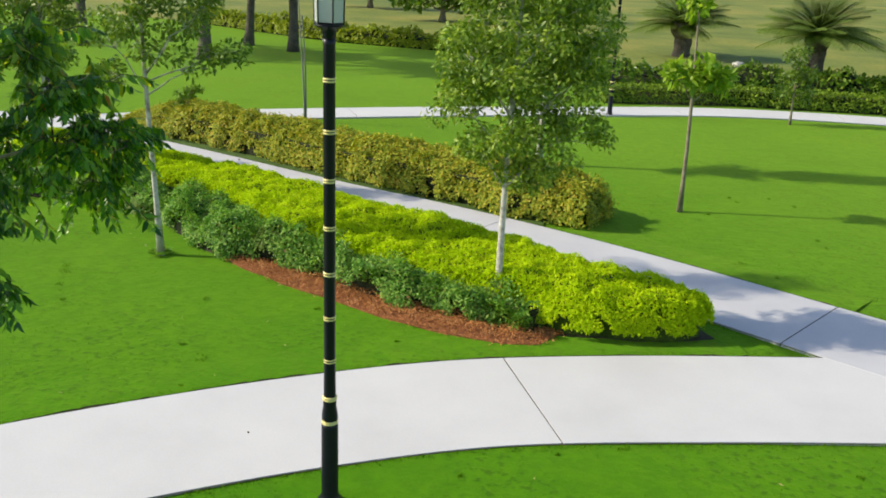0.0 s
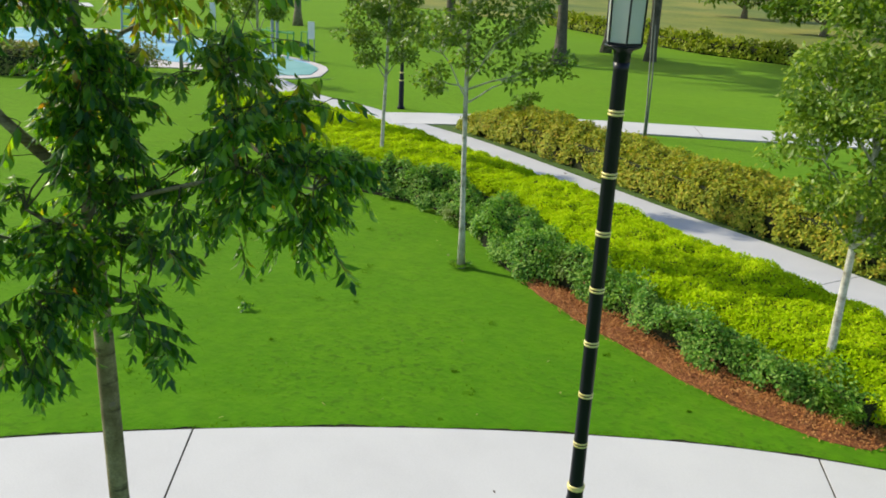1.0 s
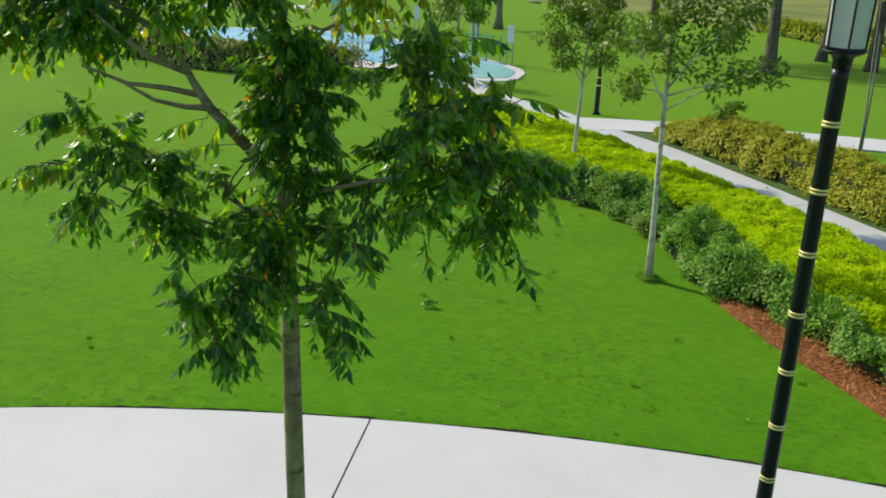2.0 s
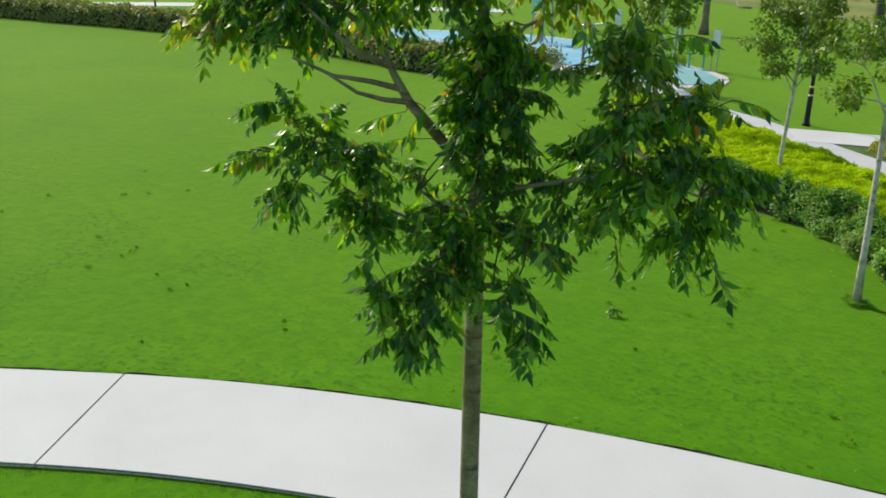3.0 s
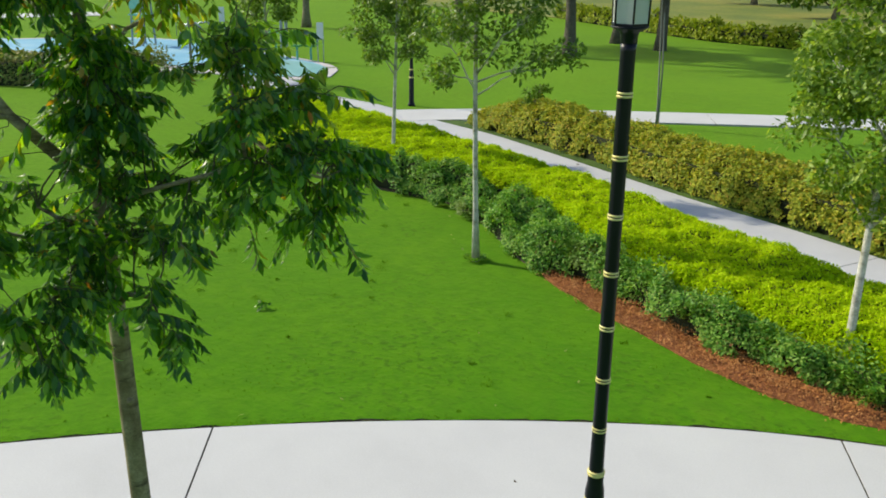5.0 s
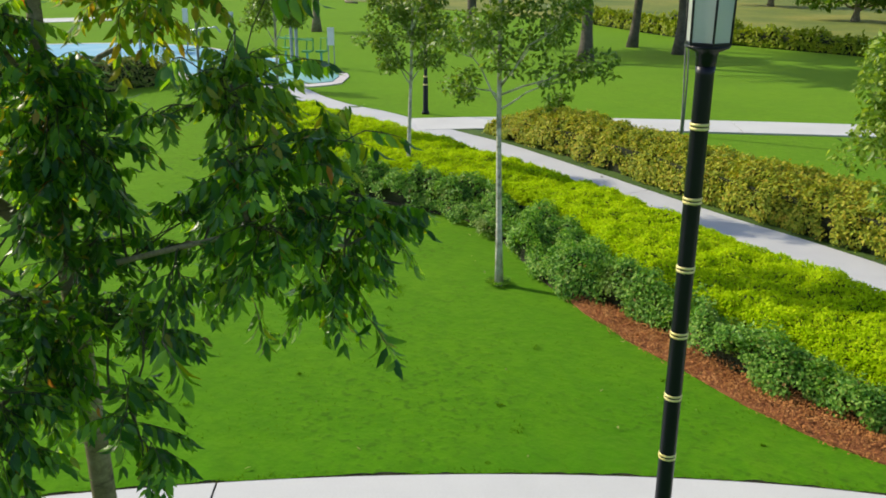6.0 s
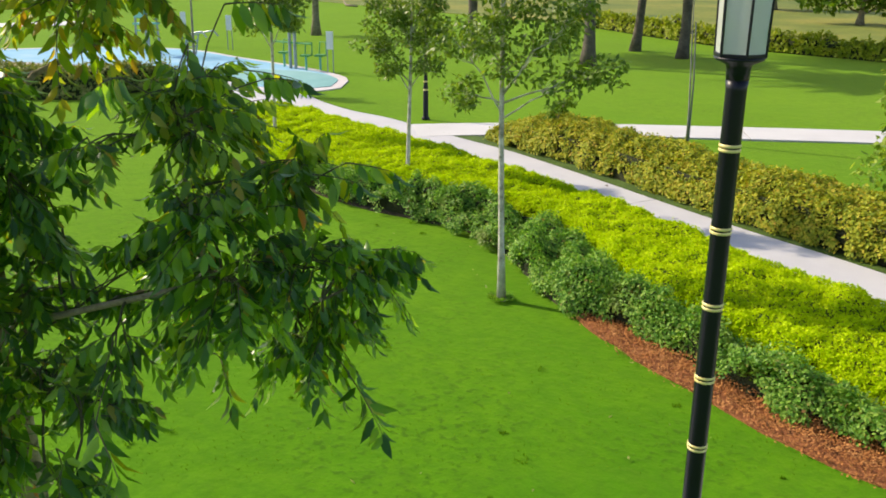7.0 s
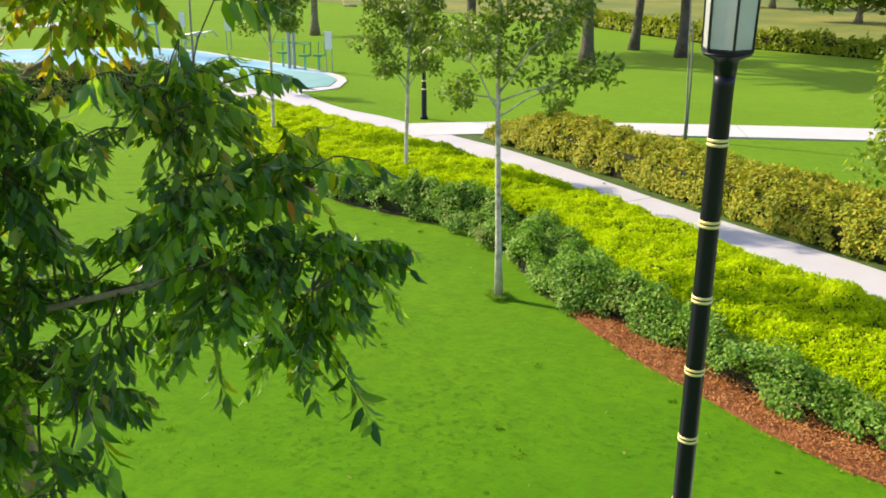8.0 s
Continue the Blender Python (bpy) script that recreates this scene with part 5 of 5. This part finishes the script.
def ladder_frame(at):
    root = thing("hand_rail", (*at, 0.03), "bent pale steel exercise rail on the pad", "rail")
    x, y = at
    for dy in (-0.3, 0.3):
        part("side_rail", tube([(x - 0.6, y + dy, 0.03), (x - 0.35, y + dy, 0.9), (x + 0.5, y + dy, 1.05), (x + 0.75, y + dy, 0.85)], [0.03] * 4, 8), M_STEEL, root)
    for k in range(4):
        t = k / 3
        part("rung", tube([(x - 0.57 + 0.22 * t, y - 0.3, 0.15 + 0.7 * t), (x - 0.57 + 0.22 * t, y + 0.3, 0.15 + 0.7 * t)], [0.02] * 2, 6), M_STEEL, root)
    return root


tower_frame((-29.4, 26.7))
bench_frame((-21.8, 26.8))
ladder_frame((-27.2, 27.4))

# pale boulders in the far grass
for n, (px, py, s) in enumerate(((3.65, 38.3, 0.42), (-6.2, 42.4, 0.3), (-8.4, 43.0, 0.22), (8.0, 42.0, 0.3))):
    bm = bmesh.new()
    bmesh.ops.create_icosphere(bm, subdivisions=3, radius=s)
    for v in bm.verts:
        v.co *= 0.85 + 0.3 * noise.noise(v.co * 2.2 / s + Vector((n * 7, 0, 0)))
        v.co.z = max(v.co.z * 0.6, -0.1)
    bmesh.ops.translate(bm, verts=bm.verts, vec=(px, py, 0.08))
    tagged(part("boulder", bm, M_STONE, smooth=True), "pale rounded boulder lying in the grass", "boulder", "boulders")

# fallen leaf clump and dry leaves on the lawn
rng = np.random.default_rng(77)
fa = np.tile([-5.99, 8.65, 0.0], (9, 1)) + rng.normal(0, 0.025, (9, 3)) * [1, 1, 0.1]
me, _ = pinnate_leaves(fa + [0, 0, 0.08], unit(rng.normal(size=(9, 3)) * [1, 1, 0.1]), rng, 4, 0.08, 0.05)
tagged(mesh_part("fallen_sprig", me, L_NEAR), "fallen dark leafy sprig lying on the lawn", "sprig")
# single dry leaves on the walks
WALK_LEAVES = [(-5.88, 17.69, 0.09), (-1.64, 7.01, 0.035)]
for n, (px, py, size) in enumerate(WALK_LEAVES):
    rng = np.random.default_rng(300 + n)
    ln = unit(rng.normal(0, 0.3, (1, 3)) + [0, 0, 1])
    me = leaves_mesh("fallen_leaf", np.array([[px, py, 0.028]]), unit(np.cross(ln, rng.normal(size=(1, 3)))), ln, np.array([size]), np.array([size * 0.5]), -0.25)
    tagged(mesh_part("fallen_leaf", me, L_FALLEN), "curled dark brown leaf lying on the footpath", "leaf", "leaves on the walks")
branch = tube([(-43.2, 56.2, 0.35), (-42.6, 55.7, 0.12), (-41.9, 54.9, 0.08), (-40.6, 54.6, 0.07)], [0.03, 0.07, 0.09, 0.06], 8)
tagged(part("fallen_branch", branch, M_BARK, smooth=True), "dark fallen branch lying on the far lawn", "branch")

# ---- grass blades on the near lawn and along the walk edges ----
def blades(name, x, y, tall, label, seed, base_z=-0.012):
    rng = np.random.default_rng(seed)
    n = len(x)
    lean = rng.normal(0, 0.5, (n, 3)) * [1, 1, 0] + [0, 0, 1]
    nrm = unit(np.cross(lean, rng.normal(size=(n, 3))))
    ob = mesh_part(name, leaves_mesh(name, np.stack([x, y, np.full(n, base_z)], -1), lean, nrm, tall * rng.uniform(0.6, 1.3, n), np.full(n, 0.010), 0.1), L_BLADE)
    return tagged(ob, label, "grass", kind="stuff")


def off_walks(x, y):
    free = np.ones(len(x), bool)
    for curve, left, right, _ in (near_walk, diag_walk):
        free &= plan_distance(x, y, np.vstack([left, right[::-1]])) < -0.012
    return free & (plan_distance(x, y, np.vstack([front, back])) < 0) & (plan_distance(x, y, mulch_plan) < 0)


rng = np.random.default_rng(88)
gx, gy = rng.uniform(-18, 7, 90000), rng.uniform(0.5, 20, 90000)
keep = rng.random(len(gx)) < np.clip(1.25 - np.hypot(gx - 1, gy - 1) / 17, 0, 1)
gx, gy = gx[keep], gy[keep]
ok = off_walks(gx, gy)
blades("grass", gx[ok], gy[ok], 0.018, "short green turf blades", 1)
ex, ey = [], []
for curve, left, right, _ in (near_walk, diag_walk):
    for e in (left, right):
        k, u = rng.integers(0, len(e) - 1, 9000), rng.random(9000)
        ex.append(e[k, 0] + (e[k + 1, 0] - e[k, 0]) * u + rng.normal(0, 0.05, 9000)), ey.append(e[k, 1] + (e[k + 1, 1] - e[k, 1]) * u + rng.normal(0, 0.05, 9000))
ex, ey = np.concatenate(ex), np.concatenate(ey)
ok = off_walks(ex, ey)
blades("edge_grass", ex[ok], ey[ok], 0.024, "longer grass along the footpath edges", 2, 0.0)

# dry leaves on the grass
rng = np.random.default_rng(99)
lx, ly = rng.uniform(-12, 5, 70), rng.uniform(4, 14, 70)
ok = off_walks(lx, ly)
lx, ly = lx[ok], ly[ok]
n = len(lx)
ln = unit(rng.normal(0, 0.35, (n, 3)) + [0, 0, 1])
litter = mesh_part("leaf_litter", leaves_mesh("leaf_litter", np.stack([lx, ly, np.full(n, 0.03)], -1), unit(np.cross(ln, rng.normal(size=(n, 3)))), ln, rng.uniform(0.03, 0.07, n), rng.uniform(0.015, 0.03, n), -0.2), L_BROWN)
tagged(litter, "a few dry leaves scattered on the lawn", "leaf litter", kind="stuff")

# sparse darker tufts in the turf
rng = np.random.default_rng(101)
tx, ty = rng.uniform(-16, 6, 190), rng.uniform(3, 18, 190)
ok = off_walks(tx, ty)
tx, ty = tx[ok], ty[ok]
reach = np.repeat(0.008 + 0.035 * rng.random(len(tx)) ** 2, 26)
blades("grass_tuft", np.repeat(tx, 26) + rng.normal(0, 1, len(reach)) * reach, np.repeat(ty, 26) + rng.normal(0, 1, len(reach)) * reach, 0.035, "small darker tufts in the mown turf", 3)
